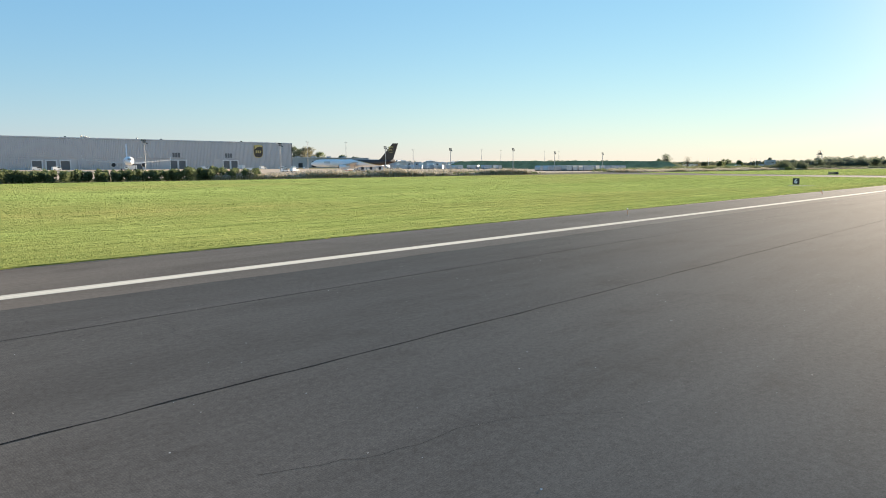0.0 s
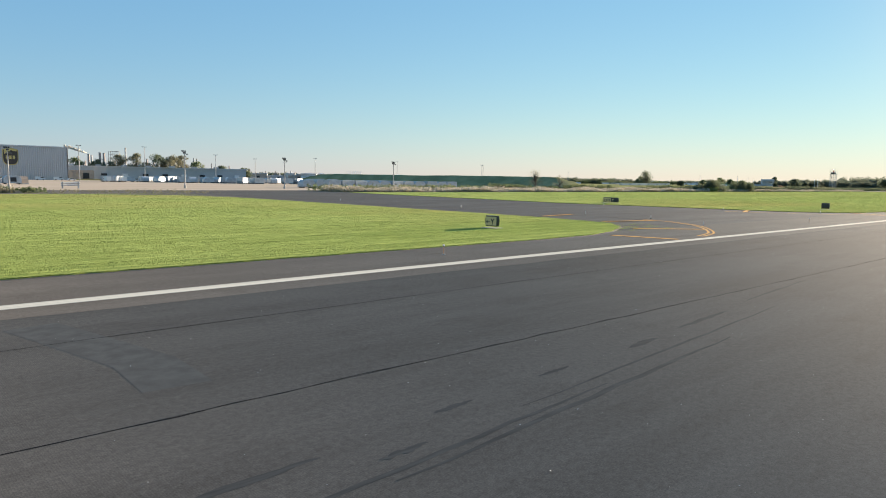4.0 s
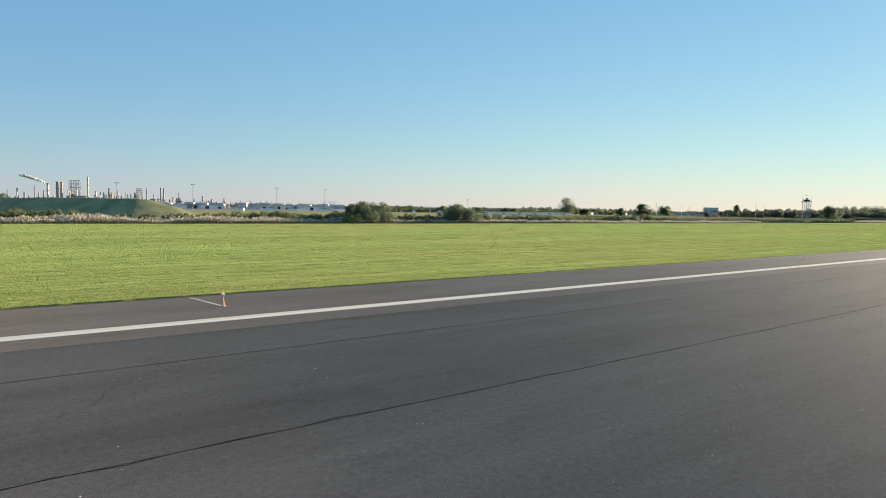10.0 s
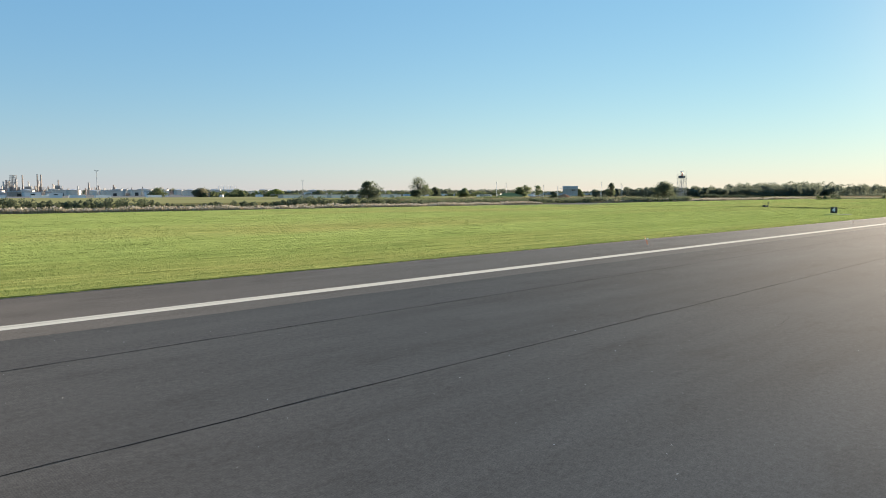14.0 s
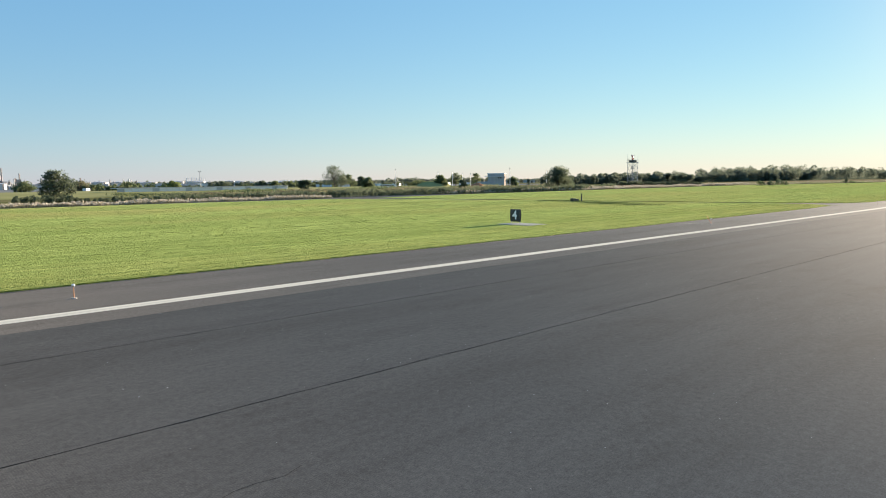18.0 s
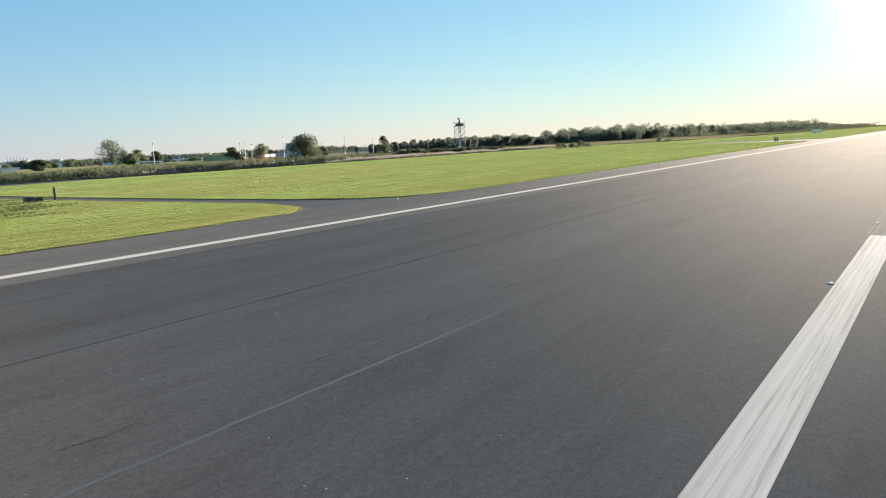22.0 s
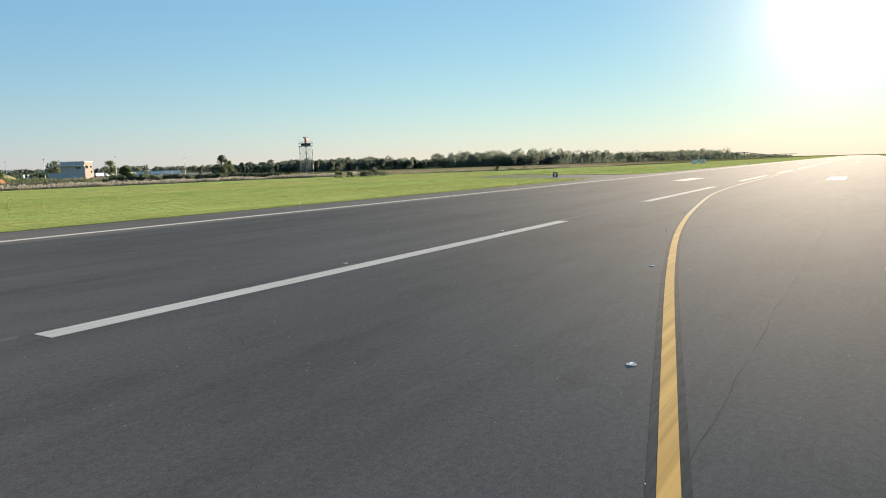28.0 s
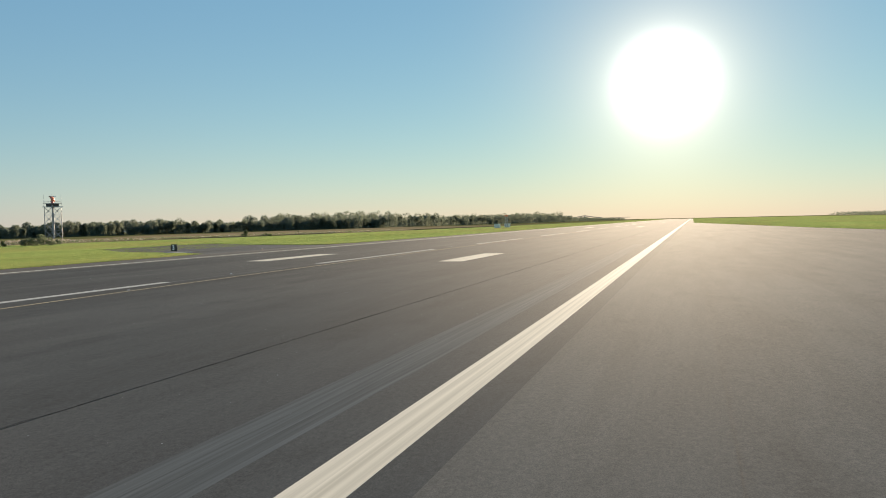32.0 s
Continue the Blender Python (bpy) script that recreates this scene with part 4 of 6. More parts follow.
for k in range(int((HX1 - HX0) / PW)):
    x = HX1 - PW * (k + 1)
    ob = part("wall_panel", pm, SIDING, hangar)
    ob.location = (x, HY, 0)
    if not any(d0 - 0.5 < x + PW and d1 + 0.5 > x for d0, d1, _ in DOORS):
        ob = part("wall_panel", lm, SIDING, hangar)
        ob.location = (x, HY, 0)
for d0, d1, dh in DOORS:
    part("dock_door", Geo().box((d0, HY + 0.15, -0.15), (d1, HY + 0.36, dh - 0.5)), DOOR, hangar, "grey dock door")
    part("door_frame", Geo().box((d0 - 0.5, HY - 0.2, -0.15), (d0, HY + 0.4, dh)).box((d1, HY - 0.2, -0.15), (d1 + 0.5, HY + 0.4, dh)).box((d0, HY - 0.2, dh - 0.5), (d1, HY + 0.4, dh)), TRIM, hangar, "white dock door frame")
for x0 in (164.0, 194.0):
    for k in range(3):
        part("louvre", Geo().box((x0 - 2.2 + 1.5 * k, HY - 0.26, 6.2), (x0 - 1.1 + 1.5 * k, HY - 0.1, 8.6)), DOOR, hangar, "grey wall louvre")
for k in range(9):
    x = HX0 + 40 + 46 * k
    part("roof_vent", Geo().box((x, HY + 2, HZ + 0.2), (x + 0.7, HY + 2.7, HZ + 0.8)), DARK, hangar)
part("downpipe", Geo().tube((HX1 - 0.1, HY - 0.25, 0), (HX1 - 0.1, HY - 0.25, HZ), 0.2), DARK, hangar)


def shield(w, h, y, parent, at=None):
    """A heraldic shield: gold rim, brown field, gold crest."""
    def outline(s):
        top = [(-s * w / 2 + s * w * k / 8, s * h * (0.40 + 0.10 * (1 - abs(k / 4 - 1) ** 1.5))) for k in range(9)]
        low = [(s * w / 2 * math.cos(a) ** 0.55 if math.cos(a) > 0 else 0, -s * h * 0.10 - s * h * 0.42 * math.sin(a)) for a in [math.pi / 2 * k / 7 for k in range(8)]]
        return top + low + [(-x, z) for x, z in reversed(low[:-1])]
    out = []
    for nm, s, d, mt in (("rim", 1.0, 0.0, GOLD), ("field", 0.92, -0.05, BROWN)):
        o = outline(s)
        g = Geo()
        g.rings([[(x, y + d, z) for x, z in o], [(x, y + d - 0.05, z) for x, z in o]])
        out.append(part(nm, g, mt, parent, "gold shield rim" if mt is GOLD else "brown shield field"))
    c = [(-0.40, 0.40), (-0.2, 0.46), (0.1, 0.455), (0.40, 0.40), (0.40, 0.30), (0.1, 0.33), (-0.15, 0.28), (-0.40, 0.10)]
    g = Geo()
    g.rings([[(x * w, y - 0.10, z * h) for x, z in c], [(x * w, y - 0.14, z * h) for x, z in c]])
    out.append(part("crest", g, GOLD, parent, "gold crest sweep"))
    g = Geo()
    for k in range(3):
        x = (-0.30 + 0.22 * k) * w
        g.box((x, y - 0.14, -0.16 * h), (x + 0.14 * w, y - 0.10, 0.04 * h))
    out.append(part("emblem", g, GOLD, parent, "gold emblem bars"))
    return out


badge = thing("wall_shield", "large brown and gold shield emblem mounted on the hangar wall", "emblem", at=(212.6, HY - 0.3, 10.2))
shield(6.0, 7.4, 0, badge)


# ---- aircraft ----
def aircraft(name, label, at, head, L, span, body_r, tail_h, colours, winglets, badge_tail):
    """A parked twin jet, nose along +x, wheels on the ground."""
    body_m, belly_m, tail_m = colours
    s = thing(name, label, "airplane", "parked airplanes", at, head)
    zc = body_r * 2.35
    prof = [(0.5, 0.02, -0.25), (0.485, 0.35, -0.2), (0.46, 0.66, -0.1), (0.42, 0.92, -0.02), (0.37, 1.0, 0), (0.1, 1.0, 0), (-0.12, 1.0, 0), (-0.25, 0.93, 0.06), (-0.36, 0.68, 0.25), (-0.44, 0.40, 0.46), (-0.49, 0.16, 0.62), (-0.5, 0.05, 0.66)]
    cut = 7

    def rings_of(pr, seg=20):
        return [[(x * L, r * body_r * math.cos(t), zc + dz * body_r + r * body_r * math.sin(t)) for t in [2 * math.pi * i / seg for i in range(seg)]] for x, r, dz in pr]
    if badge_tail:
        xs = [0.5 - 1.0 * i / 150 for i in range(151)]
        pr = []
        for x in xs:
            k = max(q for q in range(len(prof) - 1) if prof[q][0] >= x - 1e-9)
            k = min(k, len(prof) - 2)
            u = (prof[k][0] - x) / (prof[k][0] - prof[k + 1][0])
            pr.append((x, prof[k][1] + u * (prof[k + 1][1] - prof[k][1]), prof[k][2] + u * (prof[k + 1][2] - prof[k][2])))
        R = rings_of(pr, 40)
        skins = {"fuselage": Geo(), "tail_livery": Geo(), "livery_stripe": Geo()}
        for q in range(150):
            for i in range(40):
                up = math.sin(2 * math.pi * (i + 0.5) / 40)
                edge = -0.16 + 0.17 * up + (0.03 * up * up if up > 0 else 0)
                m = (xs[q] + xs[q + 1]) / 2
                key = "tail_livery" if m < edge - 0.02 else "livery_stripe" if m < edge and up < 0.6 else "fuselage"
                skins[key].face([R[q][i], R[q][(i + 1) % 40], R[q + 1][(i + 1) % 40], R[q + 1][i]])
        for key, mt in (("fuselage", body_m), ("tail_livery", tail_m), ("livery_stripe", GOLD)):
            part(key, skins[key], mt, s, "" if key == "fuselage" else "dark brown painted rear fuselage" if key == "tail_livery" else "gold livery stripe")
    else:
        part("fuselage", Geo().rings(rings_of(prof[:cut + 1])), body_m, s, smooth=True)
        part("tail_cone", Geo().rings(rings_of(prof[cut:])), tail_m, s, smooth=True)
    part("windscreen", Geo().box((0.462 * L, -0.45 * body_r, zc + 0.33 * body_r), (0.478 * L, 0.45 * body_r, zc + 0.52 * body_r)), GLASS, s, "dark cockpit windows")

    def fin(pts, th, nm, mt, plane):
        g = Geo()
        if plane == "xz":
            g.rings([[(x, -th, z) for x, z in pts], [(x, th, z) for x, z in pts]])
        else:
            g.rings([[(x, y, z - th) for x, y, z in pts], [(x, y, z + th) for x, y, z in pts]])
        return part(nm, g, mt, s)
    zt = zc + 0.9 * body_r
    fin([(-0.27 * L, zt - 0.35), (-0.31 * L, zt + 0.10 * (tail_h - zt)), (-0.445 * L, tail_h), (-0.505 * L, tail_h), (-0.445 * L, zt - 0.2)], 0.012 * L * 0.5, "fin", tail_m, "xz")
    hs = span * 0.19
    for sg in (1, -1):
        fin([(-0.41 * L, sg * 0.3, zc + 0.5 * body_r), (-0.475 * L, sg * hs, zc + 0.9 * body_r), (-0.505 * L, sg * hs, zc + 0.9 * body_r), (-0.485 * L, sg * 0.3, zc + 0.5 * body_r)], 0.08, "tailplane", PLANE_GREY, "xy")
        fin([(0.13 * L, sg * body_r * 0.7, zc - 0.55 * body_r), (-0.13 * L, sg * span / 2, zc + 0.25 * body_r), (-0.165 * L, sg * span / 2, zc + 0.25 * body_r), (-0.06 * L, sg * span * 0.2, zc - 0.3 * body_r), (-0.065 * L, sg * body_r * 0.7, zc - 0.55 * body_r)], 0.16, "wing", PLANE_GREY, "xy")
        if winglets:
            part("winglet", Geo().rings([[(-0.13 * L, sg * span / 2, zc + 0.2 * body_r), (-0.165 * L, sg * span / 2, zc + 0.2 * body_r), (-0.19 * L, sg * (span / 2 + 0.5), zc + 0.2 * body_r + 2.0), (-0.17 * L, sg * (span / 2 + 0.5), zc + 0.2 * body_r + 2.0)],
                                         [(-0.13 * L, sg * (span / 2 + 0.12), zc + 0.2 * body_r), (-0.165 * L, sg * (span / 2 + 0.12), zc + 0.2 * body_r), (-0.19 * L, sg * (span / 2 + 0.6), zc + 0.2 * body_r + 2.0), (-0.17 * L, sg * (span / 2 + 0.6), zc + 0.2 * body_r + 2.0)]]), body_m, s)
        ey, ez, er = sg * span * 0.17, zc - 0.95 * body_r, body_r * 0.52
        eng = part("engine", Geo().rings([[(x * L, ey + r * er * math.cos(t), ez + r * er * math.sin(t)) for t in [2 * math.pi * i / 16 for i in range(16)]] for x, r in ((0.125, 0.86), (0.12, 0.98), (0.09, 1.02), (0.03, 0.9), (0.0, 0.62))]), body_m, s, smooth=True)
        part("intake", Geo().tube((0.12 * L, ey, ez), (0.1262 * L, ey, ez), er * 0.93, er * 0.93, 16), DARK, eng, "dark engine intake")
        part("pylon", Geo().box((0.0, ey - 0.1, ez + er * 0.8), (0.08 * L, ey + 0.1, zc - 0.35 * body_r)), PLANE_GREY, s)
        part("main_leg", Geo().tube((-0.03 * L, sg * span * 0.08, 0.4), (-0.03 * L, sg * span * 0.08, zc - 0.5 * body_r), 0.12), STEEL, s)
        for dx in (-0.55, 0.55):
            part("wheel", Geo().tube((-0.03 * L + dx, sg * span * 0.08 - 0.3, 0.42), (-0.03 * L + dx, sg * span * 0.08 + 0.3, 0.42), 0.42, n=14), TYRE, s)
    part("nose_leg", Geo().tube((0.38 * L, 0, 0.3), (0.38 * L, 0, zc - 0.8 * body_r), 0.1), STEEL, s)
    part("wheel", Geo().tube((0.38 * L, -0.22, 0.32), (0.38 * L, 0.22, 0.32), 0.32, n=12), TYRE, s)
    part("cargo_door", Geo().box((0.26 * L, body_r * 0.93, zc - 0.1), (0.33 * L, body_r * 1.01, zc + body_r * 0.45)), PLANE_GREY, s)
    part("livery_bar", Geo().box((0.20 * L, -body_r * 1.015, zc + 0.05), (0.36 * L, -body_r * 0.98, zc + 0.32)), GOLD if badge_tail else BROWN, s, "plain lettering bar")
    if badge_tail:
        for sg in (1, -1):
            hub = part("badge", Geo().box((-0.425 * L - 0.02, sg * 0.2, tail_h * 0.74), (-0.425 * L + 0.02, sg * 0.22, tail_h * 0.76)), GOLD, s)
            for o in shield(1.9, 2.3, 0, hub):
                o.matrix_local = pose(-0.425 * L, -sg * 0.24 if sg > 0 else 0.24, tail_h * 0.79, 0, 0, 0 if sg > 0 else 180)
    return s


aircraft("cargo_jet", "white cargo jet with brown tail and gold shield, parked", (166.0, 209.5, 0), math.degrees(math.atan2(28.5, -19.5)), 34.5, 27.5, 1.42, 10.8, (PLANE_WHITE, PLANE_WHITE, BROWN), False, True)
aircraft("freighter_jet", "pale twin jet with upturned wing tips parked facing the runway", (117.5, 300.5, 0), math.degrees(math.atan2(-0.94, -0.33)), 33.0, 34.0, 1.75, 11.6, (PLANE_WHITE, PLANE_WHITE, PLANE_WHITE), True, False)


# ---- cargo containers, vehicles ----
def container(kind, hatch=False):
    lab = {"igloo": "silver arched cargo container on a low dolly", "box": "silver boxy cargo container with slanted foot on a dolly", "net": "pale sheeted cargo pallet on a dolly"}[kind]
    s = thing("cargo_container", lab, "cargo container", "apron cargo containers")
    w, d, h = 4.3, 3.0, 2.0
    if kind == "igloo":
        sec = [(-w / 2, 0.45), (w / 2, 0.45)] + [(w / 2 * math.cos(a) ** 0.6 if math.cos(a) > 0 else 0, 1.25 + (h - 0.8) * math.sin(a)) for a in [math.pi / 2 * k / 5 for k in range(5)]]
        sec += [(-x, z) for x, z in reversed(sec[2:])]
    elif kind == "box":
        sec = [(-w / 2 + 0.5, 0.45), (w / 2, 0.45), (w / 2, 0.45 + h), (-w / 2, 0.45 + h), (-w / 2, 1.05)]
    else:
        sec = [(-w / 2, 0.45), (w / 2, 0.45), (w / 2 - 0.05, 1.9), (w / 2 - 0.6, 2.4), (-w / 2 + 0.5, 2.45), (-w / 2 + 0.04, 1.8)]
    part("shell", Geo().rings([[(x, -d / 2, z) for x, z in sec], [(x, d / 2, z) for x, z in sec]]), CANVAS if kind == "net" else ALU, s)
    part("door", Geo().box((-0.5, -d / 2 - 0.03, 0.7), (0.9, -d / 2, 1.9)), CANVAS if kind == "net" else DARK if hatch else ALU, s, "dark open container hatch" if hatch else "container door panel")
    part("dolly", Geo().box((-w / 2 - 0.1, -d / 2 - 0.05, 0.28), (w / 2 + 0.1, d / 2 + 0.05, 0.45)), STEEL, s)
    for dx in (-1.6, 1.6):
        part("wheel", Geo().tube((dx, -d / 2 - 0.02, 0.15), (dx, d / 2 + 0.02, 0.15), 0.17, n=10), TYRE, s)
    return s


crng = random.Random(11)
protos = [container("igloo", True), container("box"), container("net"), container("igloo")]
slots = [(174.5 + 4.6 * k, 222, 1) for k in range(4)]
slots += [(238 + 5.0 * k, 306 + 5 * math.sin(k), 6) for k in range(16)] + [(262 + 5.2 * k, 288 + 3 * math.sin(2 * k), 6) for k in range(9)] + [(300 + 5.4 * k, 268 + 3 * math.sin(3 * k), 4) for k in range(5)]
slots += [(264 + 4.9 * k, 178.5, 1) for k in range(11)] + [(259 + 4.9 * k, 185, 1) for k in range(11)] + [(264 + 4.9 * k, 193, 1) for k in range(9)] + [(283 + 3 * math.sin(k), 262 + 5.0 * k, 6) for k in range(18)] + [(256 + 5.0 * k, 298 + 3 * math.sin(2.3 * k), 6) for k in range(12)]
for i, (x, y, j) in enumerate(slots):
    src = protos[0 if i < 4 else crng.choice((3, 3, 3, 1, 1, 2))]
    m = pose(x + crng.uniform(-0.2, 0.2), y + crng.uniform(-1, 1) * j * 0.15, -0.02, 0, 0, (crng.choice((0, 0, 90, 180, 30)) if j > 1 else 0) + crng.uniform(-4, 4))
    if i in (0, 4, 5, 6):
        protos[(0, 4, 5, 6).index(i)].matrix_world = m
    else:
        copy_thing(src, m)


def vehicle(kind, colour, lab):
    s = thing(kind, lab, "vehicle", "apron vehicles")
    L, W, H = {"van": (3.9, 1.5, 1.55), "car": (3.3, 1.35, 1.1), "truck": (5.2, 1.7, 2.2), "tug": (2.2, 1.3, 1.0)}[kind]
    side = {"van": [(-L / 2, 0.25), (L / 2, 0.25), (L / 2, 0.75), (L / 2 - 0.7, 0.9), (L / 2 - 1.15, H), (-L / 2 + 0.1, H), (-L / 2, 0.9)],
            "car": [(-L / 2, 0.22), (L / 2, 0.22), (L / 2, 0.6), (L / 2 - 0.8, 0.68), (L / 2 - 1.3, H), (-L / 2 + 0.7, H), (-L / 2, 0.65)],
            "truck": [(-L / 2, 0.45), (L / 2, 0.35), (L / 2, 1.1), (L / 2 - 0.35, 1.7), (L / 2 - 1.2, 1.75), (L / 2 - 1.25, H), (-L / 2, H)],
            "tug": [(-L / 2, 0.2), (L / 2, 0.2), (L / 2, 0.65), (0.2, 0.7), (0.0, H), (-0.7, H), (-L / 2, 0.6)]}[kind]
    part("body", Geo().rings([[(x, -W / 2, z) for x, z in side], [(x, W / 2, z) for x, z in side]]), colour, s)
    x0, x1, z0, z1 = {"van": (0.1, 1.2, 0.95, 1.4), "car": (-0.9, 0.7, 0.7, 1.0), "truck": (1.45, 2.2, 1.15, 1.6), "tug": (-0.6, -0.1, 0.7, 0.92)}[kind]
    for sg in (1, -1):
        part("window", Geo().box((x0, sg * W / 2 - 0.015, z0), (x1, sg * W / 2 + 0.015, z1)), GLASS, s)
        for dx in (-0.3, 0.3):
            part("wheel", Geo().tube((dx * L, sg * (W / 2 - 0.2), 0.27), (dx * L, sg * (W / 2 + 0.02), 0.27), 0.27, n=12), TYRE, s)
    part("bumper", Geo().box((L / 2, -W / 2, 0.3), (L / 2 + 0.08, W / 2, 0.48)), DARK, s)
    return s


vans = {"van": vehicle("van", TRAILER, "white delivery van parked on the apron"), "car": vehicle("car", TRAILER, "white car parked on the apron"),
        "truck": vehicle("truck", TRAILER, "white box truck parked on the apron"), "tug": vehicle("tug", ORANGE, "orange baggage tug on the apron")}
spots = [("van", 92, 335, 5), ("van", 101, 338, 10), ("truck", 126, 320, 170), ("van", 172, 340, 0), ("van", 177, 340, 3), ("car", 183, 341, 0), ("van", 205, 338, 8), ("truck", 190, 335, 90), ("car", 212, 330, 0), ("van", 221, 342, 0),
         ("van", 228, 341, 0), ("car", 232, 336, 4), ("van", 153, 230, 15), ("car", 150, 232, 10), ("tug", 161, 205, 40), ("car", 145, 225, 5), ("van", 140, 240, 0),
         ("truck", 236, 300, 90), ("truck", 242, 300, 90), ("van", 250, 310, 0), ("truck", 262, 322, 20), ("car", 40, 330, 0), ("van", 52, 333, 0), ("truck", 72, 330, 80), ("van", 60, 260, 0), ("truck", 45, 250, 0)]
used = set()
for k, x, y, rz in spots:
    m = pose(x, y, -0.02, 0, 0, rz)
    if k in used:
        copy_thing(vans[k], m)
    else:
        vans[k].matrix_world = m
        used.add(k)
board = thing("apron_board", "low white barrier board standing on the apron", "barrier", at=(189.6, 168, -0.02), rz=5)
for k in range(4):
    part("plank", Geo().box((-1.9, -0.05, 0.55 + 0.22 * k), (1.9, 0.05, 0.70 + 0.22 * k)), TRAILER if k % 2 else STEEL, board)
for dx in (-1.6, 1.6):
    part("leg", Geo().box((dx - 0.06, -0.3, 0), (dx + 0.06, 0.3, 1.45)), STEEL, board)
crate = thing("orange_crate", "tan sheeted cargo pallet beside the silver containers", "cargo pallet", at=(191, 222, -0.02), rz=4)
part("load", Geo().rings([[(-1.2, -1.0, z0) , (1.2, -1.0, z0), (1.2, 1.0, z0), (-1.2, 1.0, z0)] if z0 < 1.5 else [(-0.9, -0.8, z0), (1.0, -0.8, z0), (1.0, 0.8, z0), (-0.9, 0.8, z0)] for z0 in (0.3, 1.4, 2.2)]), TAN, crate)
part("skid", Geo().box((-1.3, -1.1, 0.0), (1.3, 1.1, 0.3)), STEEL, crate)
# the loader beside the cargo jet
s = thing("cargo_loader", "white scissor cargo loader with raised platform", "cargo loader", at=(153.5, 196.5, -0.02), rz=10)
part("chassis", Geo().box((-2.2, -1, 0.3), (2.2, 1, 0.7)), TRAILER, s)
part("platform", Geo().box((-2.3, -1.1, 1.1), (1.2, 1.1, 1.3)), TRAILER, s)
for a in (-1, 1):
    part("scissor_arm", Geo().tube((-1.5, a * 0.8, 0.7), (0.8, a * 0.8, 1.15), 0.09), ORANGE, s)
    part("rail", Geo().tube((1.4, a * 0.9, 0.7), (1.4, a * 0.9, 2.6), 0.07), TRAILER, s)
for dx in (-1.4, 1.4):
    part("wheel", Geo().tube((dx, -1.02, 0.25), (dx, 1.02, 0.25), 0.27, n=10), TYRE, s)


# ---- low warehouse and far sheds ----
ware = thing("warehouse", "long low grey warehouse beyond the apron", "warehouse")
part("wall", Geo().box((205, 440, -0.3), (366.5, 480, 7.2)), WARE, ware)
part("roof", Geo().box((204.5, 439.4, 7.2), (367, 480.5, 7.7)), ROOF, ware, "pale roof edge")
part("annex", Geo().box((240, 432, -0.3), (268, 440, 5.0)), TAN, ware, "tan brick annex")
for k in range(13):
    x = 214 + 12 * k
    part("dock_door", Geo().box((x, 439.3 if not 238 < x < 268 else 431.3, 0.2), (x + 3.2, 440.0 if not 238 < x < 268 else 432.0, 3.4)), DARK if k % 3 else TRIM, ware)
for k in range(10):
    part("roof_unit", Geo().box((215 + 15 * k, 452, 7.6), (217.5 + 15 * k, 455, 8.7)), STEEL, ware)


def trailer(long):
    s = thing("trailer", "white box trailer standing in a row", "trailer", "parked trailers")
    part("box", Geo().box((-long / 2, -0.9, 0.8), (long / 2, 0.9, 2.9)), TRAILER, s)
    part("chassis", Geo().box((-long / 2, -0.7, 0.55), (long / 2, 0.7, 0.8)), DARK, s)
    for dx in (-0.38, -0.3, 0.3):
        part("wheel", Geo().tube((dx * long, -0.9, 0.36), (dx * long, 0.9, 0.36), 0.36, n=10), TYRE, s)
    return s


tr = trailer(7.5)
tr.matrix_world = pose(440, 330, -0.1, 0, 0, 3)
for k in range(70):
    x = 450 + 5.0 * k + crng.uniform(-1, 1)
    y = 362 + 0.10 * (x - 450) + crng.uniform(-14, 14)
    if crng.random() < 0.2:
        copy_thing(tr, pose(x, y, -0.6, 0, 0, crng.choice((0, 4, 90, 86, 60))))
hall = thing("panel_hall", "long low pale panelled hall behind the green field", "hall", at=(611, 303, 0.0), rz=3)
part("base_wall", Geo().box((0, 0, -0.3), (84, 6, 0.9)), GREY_BLOCK, hall)
for k in range(28):
    part("panel", Geo().box((3 * k + 0.06, -0.12, 0.75), (3 * k + 2.94, 0.1, 2.25)), TRAILER if k % 5 else WARE, hall)
part("roof", Geo().box((-0.3, -0.4, 2.25), (84.3, 6.4, 2.5)), ROOF, hall, "pale flat roof")
part("end_wall", Geo().box((83.8, 0.05, 0.8), (84.1, 5.9, 2.25)), TRAILER, hall)
bus = thing("airport_bus", "white airport bus with dark side windows", "bus", at=(731.5, 280, 0.0), rz=-2)
prof = [(0, 0.5), (0, 2.1), (0.3, 2.35), (10.3, 2.35), (11.1, 2.0), (11.5, 1.3), (11.5, 0.5)]
part("body", Geo().rings([[(x, y, z) for x, z in prof] for y in (-1.0, 1.0)]), TRAILER, bus)
for k in range(6):
    part("window", Geo().box((0.7 + 1.5 * k, -1.03, 1.3), (1.9 + 1.5 * k, -0.97, 1.95)), GLASS, bus)
part("windscreen", Geo().box((10.2, -0.9, 1.2), (11.42, 0.9, 1.9)), GLASS, bus)
for dx in (2.0, 9.3):
    part("wheel", Geo().tube((dx, -1.02, 0.42), (dx, 1.02, 0.42), 0.42, n=12), TYRE, bus)
heap = Geo()
for j in range(9):
    for i in range(15):
        u, v = i / 14 * 2 - 1, j / 8 * 2 - 1
        e = max(0.0, 1 - u * u - v * v)
        heap.v.append((761 + 10 * (u + 1) / 2 + 2.0, 244 + 4 * v, -0.3 + 2.9 * e ** 0.7 + 0.35 * noise.noise(Vector((u * 3, v * 3, 2)))))
heap.f += [(j * 15 + i, j * 15 + i + 1, (j + 1) * 15 + i + 1, (j + 1) * 15 + i) for j in range(8) for i in range(14)]
